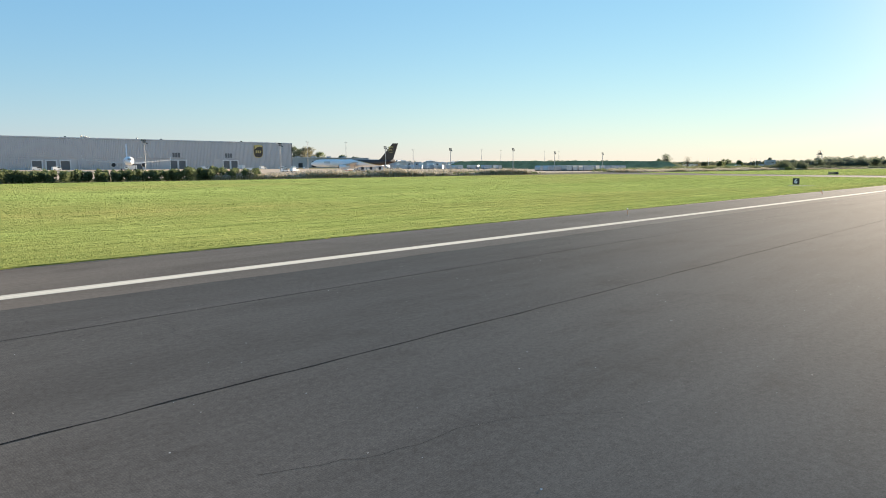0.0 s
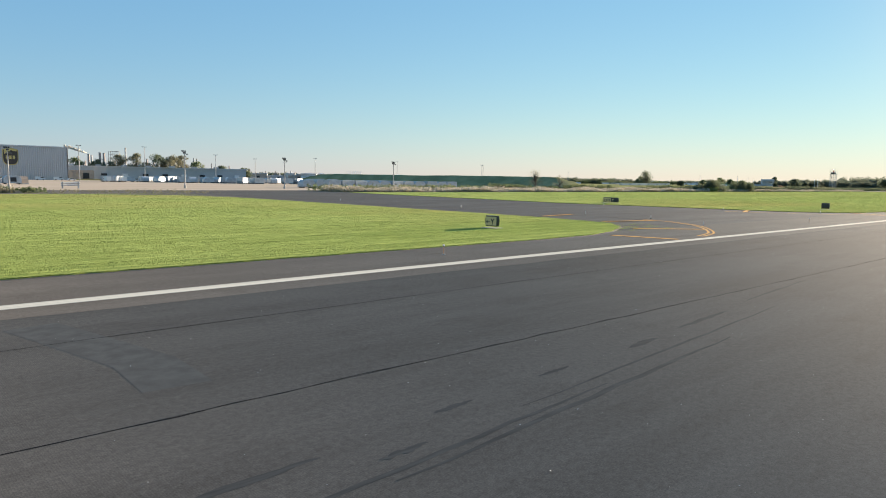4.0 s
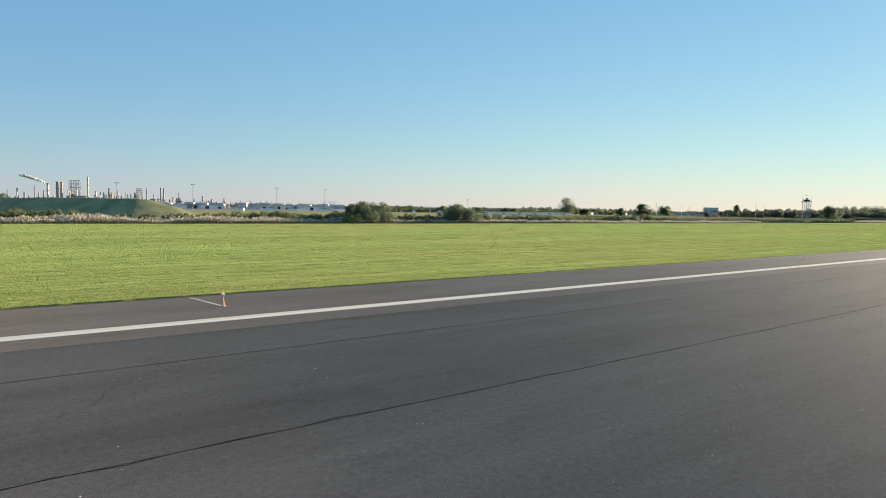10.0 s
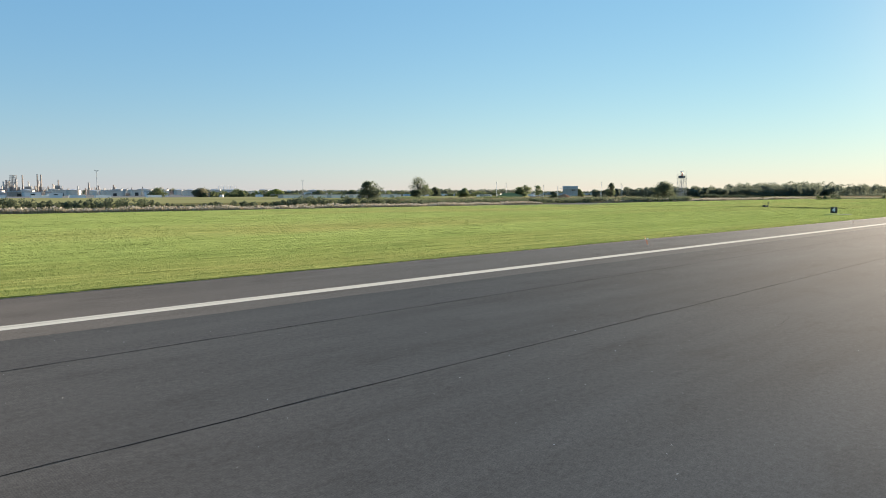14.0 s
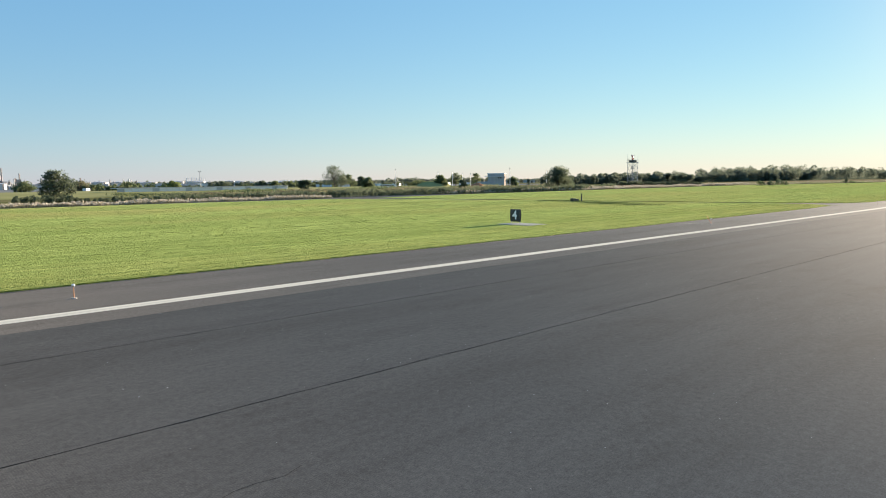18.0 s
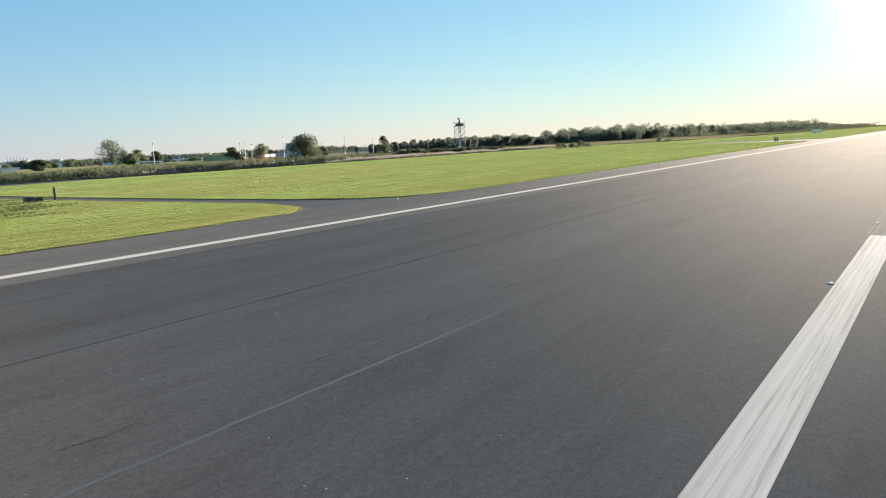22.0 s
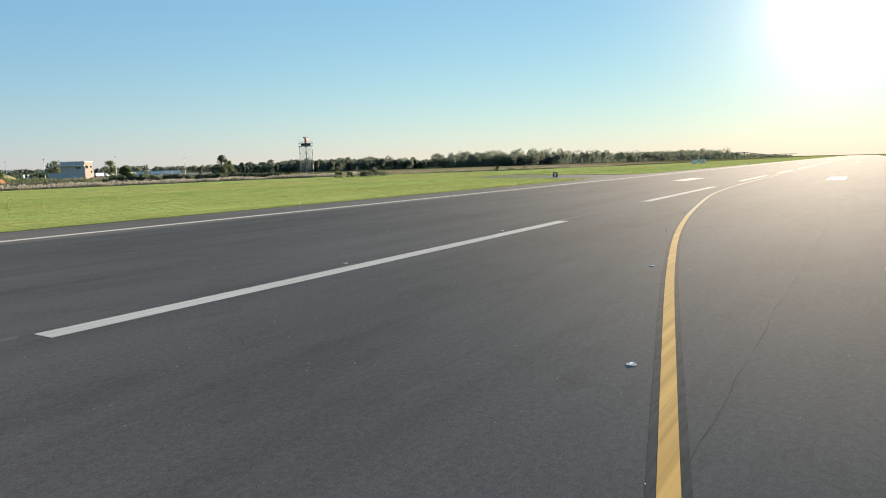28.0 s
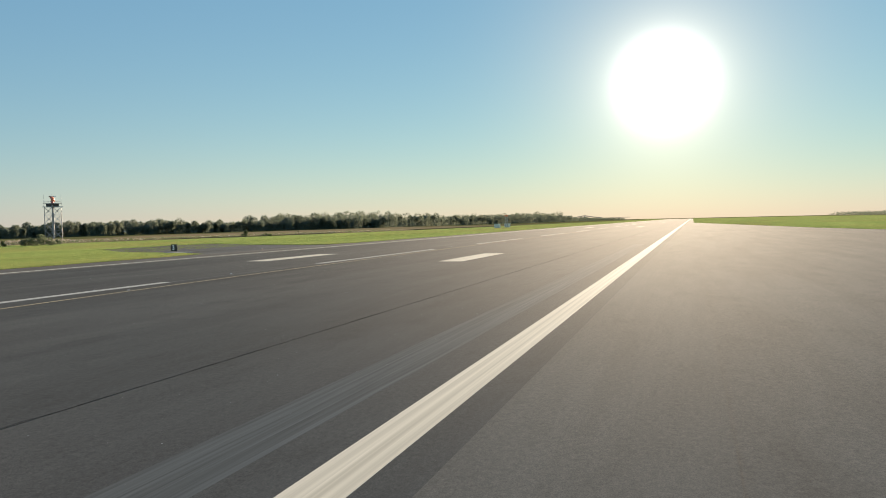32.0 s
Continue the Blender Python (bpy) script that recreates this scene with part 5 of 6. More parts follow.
tagged(part("earth_heap", heap, two_tone("orange_earth", (0.40, 0.20, 0.10), (0.30, 0.17, 0.10), 0.8, 0.95), smooth=True), "heap of bare orange-brown earth beyond the hedge", "earth heap")
hump = Geo()
for j in range(11):
    for i in range(19):
        u, v = i / 18 * 2 - 1, j / 10 * 2 - 1
        e = max(0.0, 1 - u * u - v * v)
        hump.v.append((795 + 15 * u, 306 + 12 * v, -0.3 + 4.0 * e * e * (3 - 2 * e) + 0.1 * noise.noise(Vector((u * 4, v * 4, 5)))))
hump.f += [(j * 19 + i, j * 19 + i + 1, (j + 1) * 19 + i + 1, (j + 1) * 19 + i) for j in range(10) for i in range(18)]
tagged(part("green_hump", hump, FIELD, smooth=True), "smooth rounded green mound beyond the hedge", "mound", kind="structure")
for k in range(18):
    copy_thing(tr, pose(800 + 11 * k, 430 + crng.uniform(-6, 6), -0.3, 0, 0, crng.choice((0, 90, 20))))


# ---- concrete building and radar tower ----
b = thing("control_building", "grey concrete equipment building with one tan sunlit wall", "building", at=(816.4, 268, -0.15), rz=35)
part("main_wall", Geo().box((0.02, 0.02, 0), (7.2, 9.8, 7.7)), GREY_BLOCK, b)
part("tan_wall", Geo().box((-0.02, -0.12, 0), (7.2, 0.02, 7.7)), TAN, b, "tan sunlit wall")
part("parapet", Geo().box((-0.2, -0.25, 7.7), (7.4, 10.0, 8.1)), TRIM, b, "pale roof parapet")
part("canopy", Geo().box((-1.3, -0.3, 6.15), (0.02, 11.6, 6.4)), TRIM, b, "thin projecting concrete slab")
part("annex", Geo().box((7.2, 0.8, 0), (10.2, 8.0, 4.4)), TAN, b, "low tan annex")
part("low_wing", Geo().box((1.0, 9.8, 0), (7.0, 16.0, 3.3)), GREY_BLOCK, b, "low grey wing")
for x0, x1, z0, z1 in ((0.5, 2.9, 5.1, 6.3), (4.9, 6.5, 5.4, 6.1), (5.3, 6.6, 3.1, 4.0)):
    part("window", Geo().box((x0, -0.16, z0), (x1, -0.10, z1)), GLASS, b)
part("door", Geo().box((7.6, 0.74, 0), (8.6, 0.83, 2.1)), DARK, b)
part("door", Geo().box((-0.03, 3.4, 0), (0.05, 5.0, 1.8)), TRIM, b, "pale steel door")
for y0 in (1.6, 2.8):
    part("window", Geo().box((-0.03, y0, 5.0), (0.05, y0 + 0.9, 5.7)), GLASS, b)
for k in range(1, 4):
    part("panel_joint", Geo().box((-0.01, 2.45 * k - 0.04, 0), (0.03, 2.45 * k + 0.04, 6.1)), CONCRETE, b)

t = thing("radar_tower", "steel lattice radar tower with red and white antenna", "radar tower", at=(939.7, 256.5, -0.15))
A0, PH = 2.55, 15.0
for sx in (-1, 1):
    for sy in (-1, 1):
        part("leg", Geo().tube((sx * A0, sy * A0, 0), (sx * A0 * 0.98, sy * A0 * 0.98, PH), 0.15, 0.13, 8), STEEL, t)
        part("whip_antenna", Geo().tube((sx * A0, sy * A0, PH), (sx * A0, sy * A0, 21.0), 0.07, 0.03, 6), STEEL, t)
for lv in range(4):
    z0, z1 = PH * lv / 4, PH * (lv + 1) / 4
    for (a, c) in (((-1, -1), (1, -1)), ((1, -1), (1, 1)), ((1, 1), (-1, 1)), ((-1, 1), (-1, -1))):
        for p, q in (((a[0] * A0, a[1] * A0, z0), (c[0] * A0, c[1] * A0, z1)), ((c[0] * A0, c[1] * A0, z0), (a[0] * A0, a[1] * A0, z1)), ((a[0] * A0, a[1] * A0, z1), (c[0] * A0, c[1] * A0, z1))):
            part("brace", Geo().tube(p, q, 0.075, 0.075, 5), STEEL, t)
part("stair_core", Geo().box((-0.14, -0.14, 0), (0.14, 0.14, PH)), STEEL, t, "slim central cable duct")
part("platform", Geo().box((-A0 - 0.5, -A0 - 0.5, PH), (A0 + 0.5, A0 + 0.5, PH + 0.25)), STEEL, t)
part("cabin", Geo().box((-1.9, -1.9, PH + 0.25), (1.9, 1.9, PH + 1.6)), SIGN_BLACK, t, "dark equipment cabin")
part("upper_deck", Geo().box((-2.8, -2.8, PH + 1.6), (2.8, 2.8, PH + 1.75)), STEEL, t)
for sy in (-1, 1):
    part("guard_rail", Geo().tube((-2.8, sy * 2.8, PH + 2.5), (2.8, sy * 2.8, PH + 2.5), 0.06), STEEL, t)
    part("guard_rail", Geo().tube((sy * 2.8, -2.8, PH + 2.5), (sy * 2.8, 2.8, PH + 2.5), 0.06), STEEL, t)
part("pedestal", Geo().tube((0, 0, PH + 1.8), (0, 0, PH + 3.2), 0.7, 0.45, 12), RED, t, "red pedestal")
dish = Geo()
for i in range(8):
    a0, a1 = -0.6 + 1.2 * i / 8, -0.6 + 1.2 * (i + 1) / 8
    for j in range(5):
        z0, z1 = PH + 2.3 + 0.54 * j, PH + 2.84 + 0.54 * j
        dish.face([(2.0 * math.sin(a0), 1.5 - 2.2 * math.cos(a0) + 0.14 * (j - 2) ** 2, z0), (2.0 * math.sin(a1), 1.5 - 2.2 * math.cos(a1) + 0.14 * (j - 2) ** 2, z0),
                   (2.0 * math.sin(a1), 1.5 - 2.2 * math.cos(a1) + 0.14 * (j - 1) ** 2, z1), (2.0 * math.sin(a0), 1.5 - 2.2 * math.cos(a0) + 0.14 * (j - 1) ** 2, z1)])
part("antenna", dish, ANTENNA, t, "curved orange-red radar antenna")
part("top_array", Geo().box((-1.9, -0.2, PH + 5.0), (1.9, 0.15, PH + 5.3)), TRIM, t, "white antenna bar")

s = thing("approach_tower", "slim dark lattice mast beside the runway far off", "mast", at=(1063.5, 66.3, -0.1))
for sx in (-1, 1):
    for sy in (-1, 1):
        part("leg", Geo().tube((sx * 0.6, sy * 0.6, 0), (sx * 0.5, sy * 0.5, 6.6), 0.1), STEEL, s)
for k in range(6):
    part("rung", Geo().box((-0.6, -0.6, 0.9 + k), (0.6, 0.6, 1.0 + k)), STEEL, s)
part("lamp_deck", Geo().box((-0.8, -0.8, 6.2), (0.8, 0.8, 6.7)), ORANGE, s)
for dx, lab in ((-12, "small white equipment hut"), (9, "small white equipment hut")):
    s = thing("equipment_hut", lab + " beside the runway", "hut", "equipment huts", (1063 + dx, 68, -0.1))
    part("wall", Geo().box((-1.6, -1.3, 0), (1.6, 1.3, 2.1)), TRAILER, s)
    part("roof", Geo().box((-1.8, -1.5, 2.1), (1.8, 1.5, 2.3)), ROOF, s)


# ---- trees, hedges, reeds ----
def tree(x, y, h, r, mat, label, seed, base=0.3, clumps=16, per=90, leaf=0.5, squash=1.0, name="tree", group="trees by the airfield", gaps=0.0):
    """A tapered trunk with limbs and a crown of leaf sprays in uneven clumps."""
    g = np.random.default_rng(seed)
    s = thing(name, label, name, group, (x, y, -0.16))
    tr_ = Geo()
    th = h * (base + 0.18)
    clumps, per, leaf = int(clumps * 1.5), int(per * 1.3), leaf * 0.8
    tr_.tube((0, 0, 0), (g.normal() * 0.1, g.normal() * 0.1, th), 0.045 * h * 0.6, 0.02 * h * 0.6, 8)
    C = []
    for i in range(clumps):
        a = g.uniform(0, 2 * np.pi)
        u = g.uniform(0, 1)
        z = h * (base + (1 - base) * (0.12 + 0.80 * u))
        rad = r * math.sqrt(max(0.08, 1 - (1.6 * u - 0.6) ** 2)) * g.uniform(0.25, 0.8)
        C.append((math.cos(a) * rad, math.sin(a) * rad, z, g.uniform(0.24, 0.42) * r))
    C.append((0, 0, h * 0.93, 0.22 * r))
    for cx, cy, cz, cr_ in C[:: 1]:
        tr_.tube((0, 0, min(th, cz * 0.6)), (cx, cy, cz), 0.012 * h, 0.004 * h, 5)
    part("trunk", tr_, BARK, s, "brown trunk and limbs")
    pts = []
    for cx, cy, cz, cr_ in C:
        d = g.normal(size=(per, 3))
        d /= np.linalg.norm(d, axis=1)[:, None]
        d *= (cr_ * g.uniform(0.45 + gaps * 0.2, 1.1, per))[:, None]
        d[:, 2] *= 0.75 * squash
        pts.append(d + np.array([cx, cy, cz]))
    P = np.concatenate(pts)
    P = P[P[:, 2] > 0.15]
    part("crown", fast_mesh("crown", leaves(g, P, leaf), 4), mat, s, "leafy uneven crown")
    return s


def bush(x, y, h, r, mat, label, seed, leaf=0.3, clumps=34, per=240):
    g = np.random.default_rng(seed)
    s = thing("bush", label, "bush", "bushes beside the airfield", (x, y, -0.16))
    st = Geo()
    pts = []
    for i in range(clumps):
        a, q = g.uniform(0, 2 * np.pi), math.sqrt(g.uniform(0, 1))
        cx, cy = math.cos(a) * r * q * 0.82, math.sin(a) * r * q * 0.82
        top = h * (1 - 0.5 * q ** 3) * g.uniform(0.88, 1.02)
        cr_ = g.uniform(0.24, 0.34) * min(r, h)
        cz = max(cr_ * 0.6, top - cr_) * (1.0 if i % 2 else g.uniform(0.25, 0.9))
        st.tube((cx * 0.2, cy * 0.2, 0), (cx, cy, cz), 0.05, 0.02, 5)
        d = g.normal(size=(per, 3))
        d /= np.linalg.norm(d, axis=1)[:, None]
        d *= (cr_ * g.uniform(0.5, 1.03, per))[:, None]
        pts.append(d + np.array([cx, cy, cz]))
    P = np.concatenate(pts)
    P = P[P[:, 2] > 0.05]
    part("stems", st, BARK, s, "brown woody stems")
    part("foliage", fast_mesh("foliage", leaves(g, P, leaf), 4), mat, s, "dense leafy crown")
    return s


def band(name, label, category, mat, x0, x1, yf, depth, hf, count, leaf, seed, zero=-0.1):
    """A long hedge or wood: leaf sprays in lumps whose tops rise and fall."""
    g = np.random.default_rng(seed)
    hm = hf((x0 + x1) / 2)
    nl = max(6, int((x1 - x0) / (hm * 0.15)))
    count, leaf = int(count * 1.35), leaf * 0.8
    lx = g.uniform(x0, x1, nl)
    ly = np.array([yf(v) for v in lx]) + g.uniform(0, depth, nl)
    lh = np.array([hf(v) for v in lx]) * g.uniform(0.62, 1.0, nl) * np.array([1 + 0.16 * noise.noise(Vector((v / (hm * 2.2), seed, 0))) for v in lx])
    lr = np.maximum(leaf, lh * g.uniform(0.22, 0.36, nl))
    k = g.integers(0, nl, count)
    d = g.normal(size=(count, 3))
    d /= np.linalg.norm(d, axis=1)[:, None]
    d *= (lr[k] * g.uniform(0.6, 1.05, count))[:, None]
    P = np.stack([lx[k], ly[k], zero + np.maximum(lh[k] - lr[k], 0.1) * np.where(g.uniform(0, 1, count) < 0.6, 1.0, g.uniform(0.0, 1.0, count))], 1) + d
    P = P[P[:, 2] > zero + 0.02]
    tagged(part(name, fast_mesh(name, leaves(g, P, leaf), 4), mat), label, category, kind="stuff")


def reeds(label, x0, x1, yf, depth, h, count, seed, plume=0.35, green=0.0):
    g = np.random.default_rng(seed)
    x = g.uniform(x0, x1, count)
    y = np.array([yf(v) for v in x]) + depth * g.uniform(0, 1, count) ** 1.2
    lump = np.array([0.65 + 0.5 * noise.noise(Vector((a * 0.09, b * 0.15, seed))) + 0.35 * noise.noise(Vector((a * 0.4, b * 0.4, seed))) for a, b in zip(x, y)])
    hh = h * np.clip(lump, 0.25, 1.3)
    P = np.stack([x, y, np.full(count, -0.12)], 1)
    B = blades(g, P, 1.0, 0.16, 0.35)
    B[:, 2] = P + (B[:, 2] - P) * hh[:, None]
    ob = tagged(part("reeds", fast_mesh("reeds", B, 3), REED), label, "reeds", kind="stuff")
    k = g.uniform(0, 1, count) < plume
    T = B[k][:, 2]
    part("plumes", fast_mesh("plumes", leaves(g, T, 0.34, 2.0), 4), PLUME, ob, "pale feathery plumes")


# along the apron
band("hedge", "dark green hedge along the apron's edge", "hedge", LEAF, -60, 77, lambda x: 128.5, 8, lambda x: 2.5 + 0.3 * math.sin(x * 0.11) + 0.2 * math.sin(x * 0.31), 60000, 0.36, 21)
reeds("tan reeds with pale plumes before the apron", 66, 172, lambda x: 128.5 + 0.012 * (x - 60), 8, 1.75, 24000, 3, 0.34)
band("hedge", "green hedge growing behind the first row", "hedge", LEAF, -60, 76, lambda x: 130, 5, lambda x: 2.2 + 0.3 * math.sin(x * 0.23), 40000, 0.36, 19)
band("shrubs", "grey-green shrubs among the reeds before the apron", "shrubs", LEAF, 83, 177, lambda x: 129.5, 6, lambda x: 1.35 + 0.4 * math.sin(x * 0.13), 11000, 0.3, 20)
band("weeds", "low green and brown weeds on the verge", "weeds", LEAF_AUTUMN, -60, 205, lambda x: 124, 26, lambda x: 0.45, 12000, 0.22, 22)
# beyond the taxiway
reeds("dense tan reeds with pale plumes behind the taxiway", 236, 425, lambda x: 131, 11, 1.35, 42000, 4, 0.3)
band("shrubs", "grey-green shrubs among the reeds", "shrubs", LEAF, 236, 300, lambda x: 142, 8, lambda x: 2.0, 5000, 0.34, 23)
band("hedge", "dark green hedge at the foot of the mound", "hedge", LEAF, 300, 420, lambda x: 142, 9, lambda x: 2.1 + 0.5 * math.sin(x * 0.13), 34000, 0.34, 24)
band("hedge", "dark green hedge behind the mown grass", "hedge", LEAF_DARK, 395, 560, lambda x: 136, 9, lambda x: 2.0 + 0.6 * math.sin(x * 0.11) + 0.4 * math.sin(x * 0.29), 42000, 0.34, 25)
reeds("pale reeds along the bare track", 415, 600, lambda x: 130.5, 5, 0.95, 22000, 5, 0.3)
band("hedge", "dark hedge in front of the far field", "hedge", LEAF_DARK, 555, 720, lambda x: 140, 8, lambda x: 1.65, 30000, 0.34, 26)
band("hedge", "green scrub beside the service road", "hedge", LEAF_DARK, 604, 705, lambda x: 134, 6, lambda x: 1.9 + 0.4 * math.sin(x * 0.2), 20000, 0.32, 27)
reeds("pale reeds at the lawn's far edge", 640, 850, lambda x: 134 + 0.01 * (x - 640), 9, 1.2, 26000, 6, 0.34)
band("hedge", "long trimmed dark hedge beyond the reeds", "hedge", LEAF_DARK, 752, 813, lambda x: 149.5 - 0.075 * (x - 752), 4, lambda x: 2.9 - 0.018 * (x - 752), 44000, 0.34, 28)
band("scrub", "low scrub at the meadow's edge", "scrub", LEAF, 820, 1000, lambda x: 132 - 0.17 * (x - 820), 10, lambda x: 0.9, 7000, 0.3, 29)
reeds("thin tan weeds before the meadow", 820, 1010, lambda x: 131 - 0.17 * (x - 820), 16, 0.8, 12000, 7, 0.15)
band("hedge", "broken hedge line behind the far field", "hedge", LEAF, 400, 800, lambda x: 354 + 0.03 * (x - 405), 10, lambda x: 0.9, 9000, 0.5, 30)
band("scrub", "dark scrub rows behind the reeds", "scrub", LEAF_DARK, 575, 800, lambda x: 158 + 0.06 * (x - 575), 10, lambda x: 1.5 + 0.5 * math.sin(x * 0.21), 22000, 0.36, 32)
band("scrub", "mixed brown and green scrub across the field", "scrub", LEAF_AUTUMN, 600, 800, lambda x: 196 + 0.05 * (x - 600), 14, lambda x: 1.5 + 0.5 * math.sin(x * 0.13), 16000, 0.4, 33)
band("scrub", "green scrub before the pale hall", "scrub", LEAF, 590, 800, lambda x: 236 + 0.08 * (x - 590), 16, lambda x: 1.4 + 0.6 * math.sin(x * 0.09), 16000, 0.45, 34)
band("treeline", "low grey-green treeline behind the far field", "treeline", LEAF, 640, 910, lambda x: 440 - 0.06 * (x - 430), 40, lambda x: 3.9 + 1.2 * math.sin(x * 0.05) + 0.8 * math.sin(x * 0.17), 40000, 0.9, 31)

bush(419.5, 134.5, 5.4, 7.2, LEAF_DARK, "large rounded dark green bush", 41)
bush(446.5, 134.5, 5.3, 6.4, LEAF_DARK, "large rounded dark green bush", 42)
bush(413.0, 131.5, 2.6, 3.6, LEAF_LIGHT, "small light green bush below the large ones", 43, 0.3, 14, 90)
bush(432, 134, 2.8, 4.2, LEAF, "medium green bush in the hedge row", 44, 0.34, 14, 90)
bush(438, 136, 2.6, 3.0, LEAF, "medium green bush in the hedge row", 45, 0.34, 10, 90)
bush(452, 134.5, 3.2, 4.0, LEAF, "medium green bush in the hedge row", 46, 0.34, 12, 90)
bush(470, 136, 2.2, 3.2, LEAF_DARK, "low dark bush in the hedge row", 47, 0.32, 10, 80)
bush(532, 137, 3.4, 2.6, LEAF_DARK, "upright dark bush in the hedge row", 48, 0.34, 12, 80)
bush(816, 114, 3.0, 5.0, LEAF_DARK, "dark spreading bush on the meadow's edge", 49, 0.34, 14, 90)
bush(802, 116, 2.4, 1.2, LEAF, "narrow upright bush at the meadow", 50, 0.3, 8, 70)
bush(808, 117, 2.0, 1.4, LEAF, "small ragged bush at the meadow", 51, 0.3, 8, 60)
bush(885, 107.5, 2.4, 1.5, LEAF_DARK, "small dark bush on the lawn's edge", 52, 0.3, 8, 70)
bush(898, 108, 1.6, 2.4, LEAF, "low bush on the lawn's edge", 53, 0.3, 8, 60)
bush(935, 118, 1.6, 2.8, LEAF, "low bush in the meadow", 54, 0.3, 8, 60)

tree(323, 148, 6.9, 3.4, LEAF_AUTUMN, "small tree with thin autumn foliage before the mound", 61, 0.22, 20, 14, 0.22, gaps=1.0)
tree(338.4, 150, 5.4, 2.6, LEAF_AUTUMN, "small bare-looking tree before the mound", 62, 0.2, 14, 16, 0.22, gaps=1.0)
tree(549, 150.5, 6.5, 4.0, LEAF_DARK, "dark rounded tree standing in the hedge", 63, 0.12, 20, 110, 0.38)
tree(708, 149, 8.0, 6.2, LEAF_DARK, "broad dark tree beside the concrete building", 64, 0.10, 26, 130, 0.42)
tree(771.3, 376, 14.6, 8.5, LEAF_DARK, "tall dark tree with an open ragged crown", 65, 0.14, 20, 60, 0.62, gaps=0.6)
tree(780, 380, 8.5, 6.0, LEAF_DARK, "dark tree beside the tall one", 66, 0.1, 16, 70, 0.6)
tree(926, 311, 11.6, 5.0, LEAF_DARK, "tall dark tree before the woods", 67, 0.06, 22, 100, 0.5)
tree(936, 316, 8.2, 4.0, LEAF, "smaller tree before the woods", 68, 0.06, 14, 80, 0.5)
tree(838, 330, 9.0, 5.5, LEAF, "green tree behind the building", 69, 0.15, 16, 70, 0.55)
tree(882, 352, 9.2, 5.0, LEAF, "green tree behind the hedge", 70, 0.15, 16, 70, 0.55)
k = 71
for x, y, h, r, mt in ((284, 480, 12, 8, LEAF_DARK), (297, 482, 16, 8, LEAF_AUTUMN), (308, 480, 17, 8, LEAF_AUTUMN), (322, 481, 16.5, 9, LEAF_DARK), (332, 482, 16, 9, LEAF_AUTUMN), (340, 485, 17, 7, LEAF_AUTUMN), (271, 482, 13, 7, LEAF),
                       (352, 486, 13, 8, LEAF), (362, 470, 10, 6, LEAF_DARK), (385, 482, 9, 7, LEAF_DARK), (249, 492, 16, 8, LEAF), 
                       (610, 450, 9, 7, LEAF), (640, 452, 10, 7, LEAF_AUTUMN), (668, 455, 8.5, 6, LEAF), (690, 440, 9.5, 6, LEAF_LIGHT), (720, 430, 8, 6, LEAF_DARK), (742, 420, 8.5, 5, LEAF_DARK), (800, 400, 9, 6, LEAF), (815, 405, 8, 5, LEAF_DARK),
                       (752, 418, 8, 5, LEAF), (756, 243, 4.2, 2.4, LEAF_DARK), (740, 300, 6, 4, LEAF), (795, 300, 7, 5, LEAF), (700, 300, 5, 4, LEAF_DARK), (850, 290, 6, 4, LEAF)):
    h = h * (0.62 if x >= 600 and y > 410 else 1.0)
    tree(x, y, h, r, mt, "%s tree in the distance" % {"green_leaves": "green", "dark_leaves": "dark green", "autumn_leaves": "browning", "light_green_leaves": "light green"}[mt.name], k, 0.04, 15, 110, 0.75, group="distant trees")
    k += 1

# woods
def rise(x):
    return 10.5 + 2.0 * math.sin(x * 0.011) + 1.3 * math.sin(x * 0.037 + 1) + 1.0 * math.sin(x * 0.09)


band("woods", "long dark green woods behind the meadow", "woods", WOOD_LEAF, 942, 1330, lambda x: 300 - 0.11 * (x - 905), 60, lambda x: 1.02 * rise(x), 120000, 0.8, 81)
band("woods", "second dense row of green woods", "woods", WOOD_LEAF, 946, 1330, lambda x: 304 - 0.11 * (x - 905), 30, lambda x: 0.86 * rise(x), 90000, 0.9, 91)
band("woods", "green woods running off beside the runway", "woods", WOOD_LEAF, 1250, 2000, lambda x: 250 - 0.10 * (x - 1250), 110, lambda x: 1.35 * rise(x), 90000, 1.3, 82)
band("woods", "dim woods near the horizon", "woods", WOOD_LEAF, 1700, 3600, lambda x: 190 + 0.02 * (x - 1700), 300, lambda x: (1.45 - 0.75 * min(1.0, max(0.0, (x - 1800) / 700))) * rise(x), 60000, 2.4, 83)
band("woods", "distant line of woods across the river", "woods", WOOD_LEAF, 890, 2700, lambda x: 760, 90, lambda x: 0.82 * rise(x), 90000, 1.9, 84)
band("woods", "distant line of woods on the horizon", "woods", WOOD_LEAF, 2300, 4600, lambda x: 480, 500, lambda x: 0.55 * rise(x), 40000, 3.5, 85)
band("woods", "low distant woods beyond the tanks", "woods", WOOD_LEAF, -600, 1800, lambda x: 1850, 150, lambda x: 1.25 * rise(x), 60000, 3.4, 86)
band("woods", "distant woods on the other side of the runway", "woods", WOOD_LEAF, -300, 3200, lambda x: -560, 120, lambda x: rise(x), 14000, 3.0, 87)


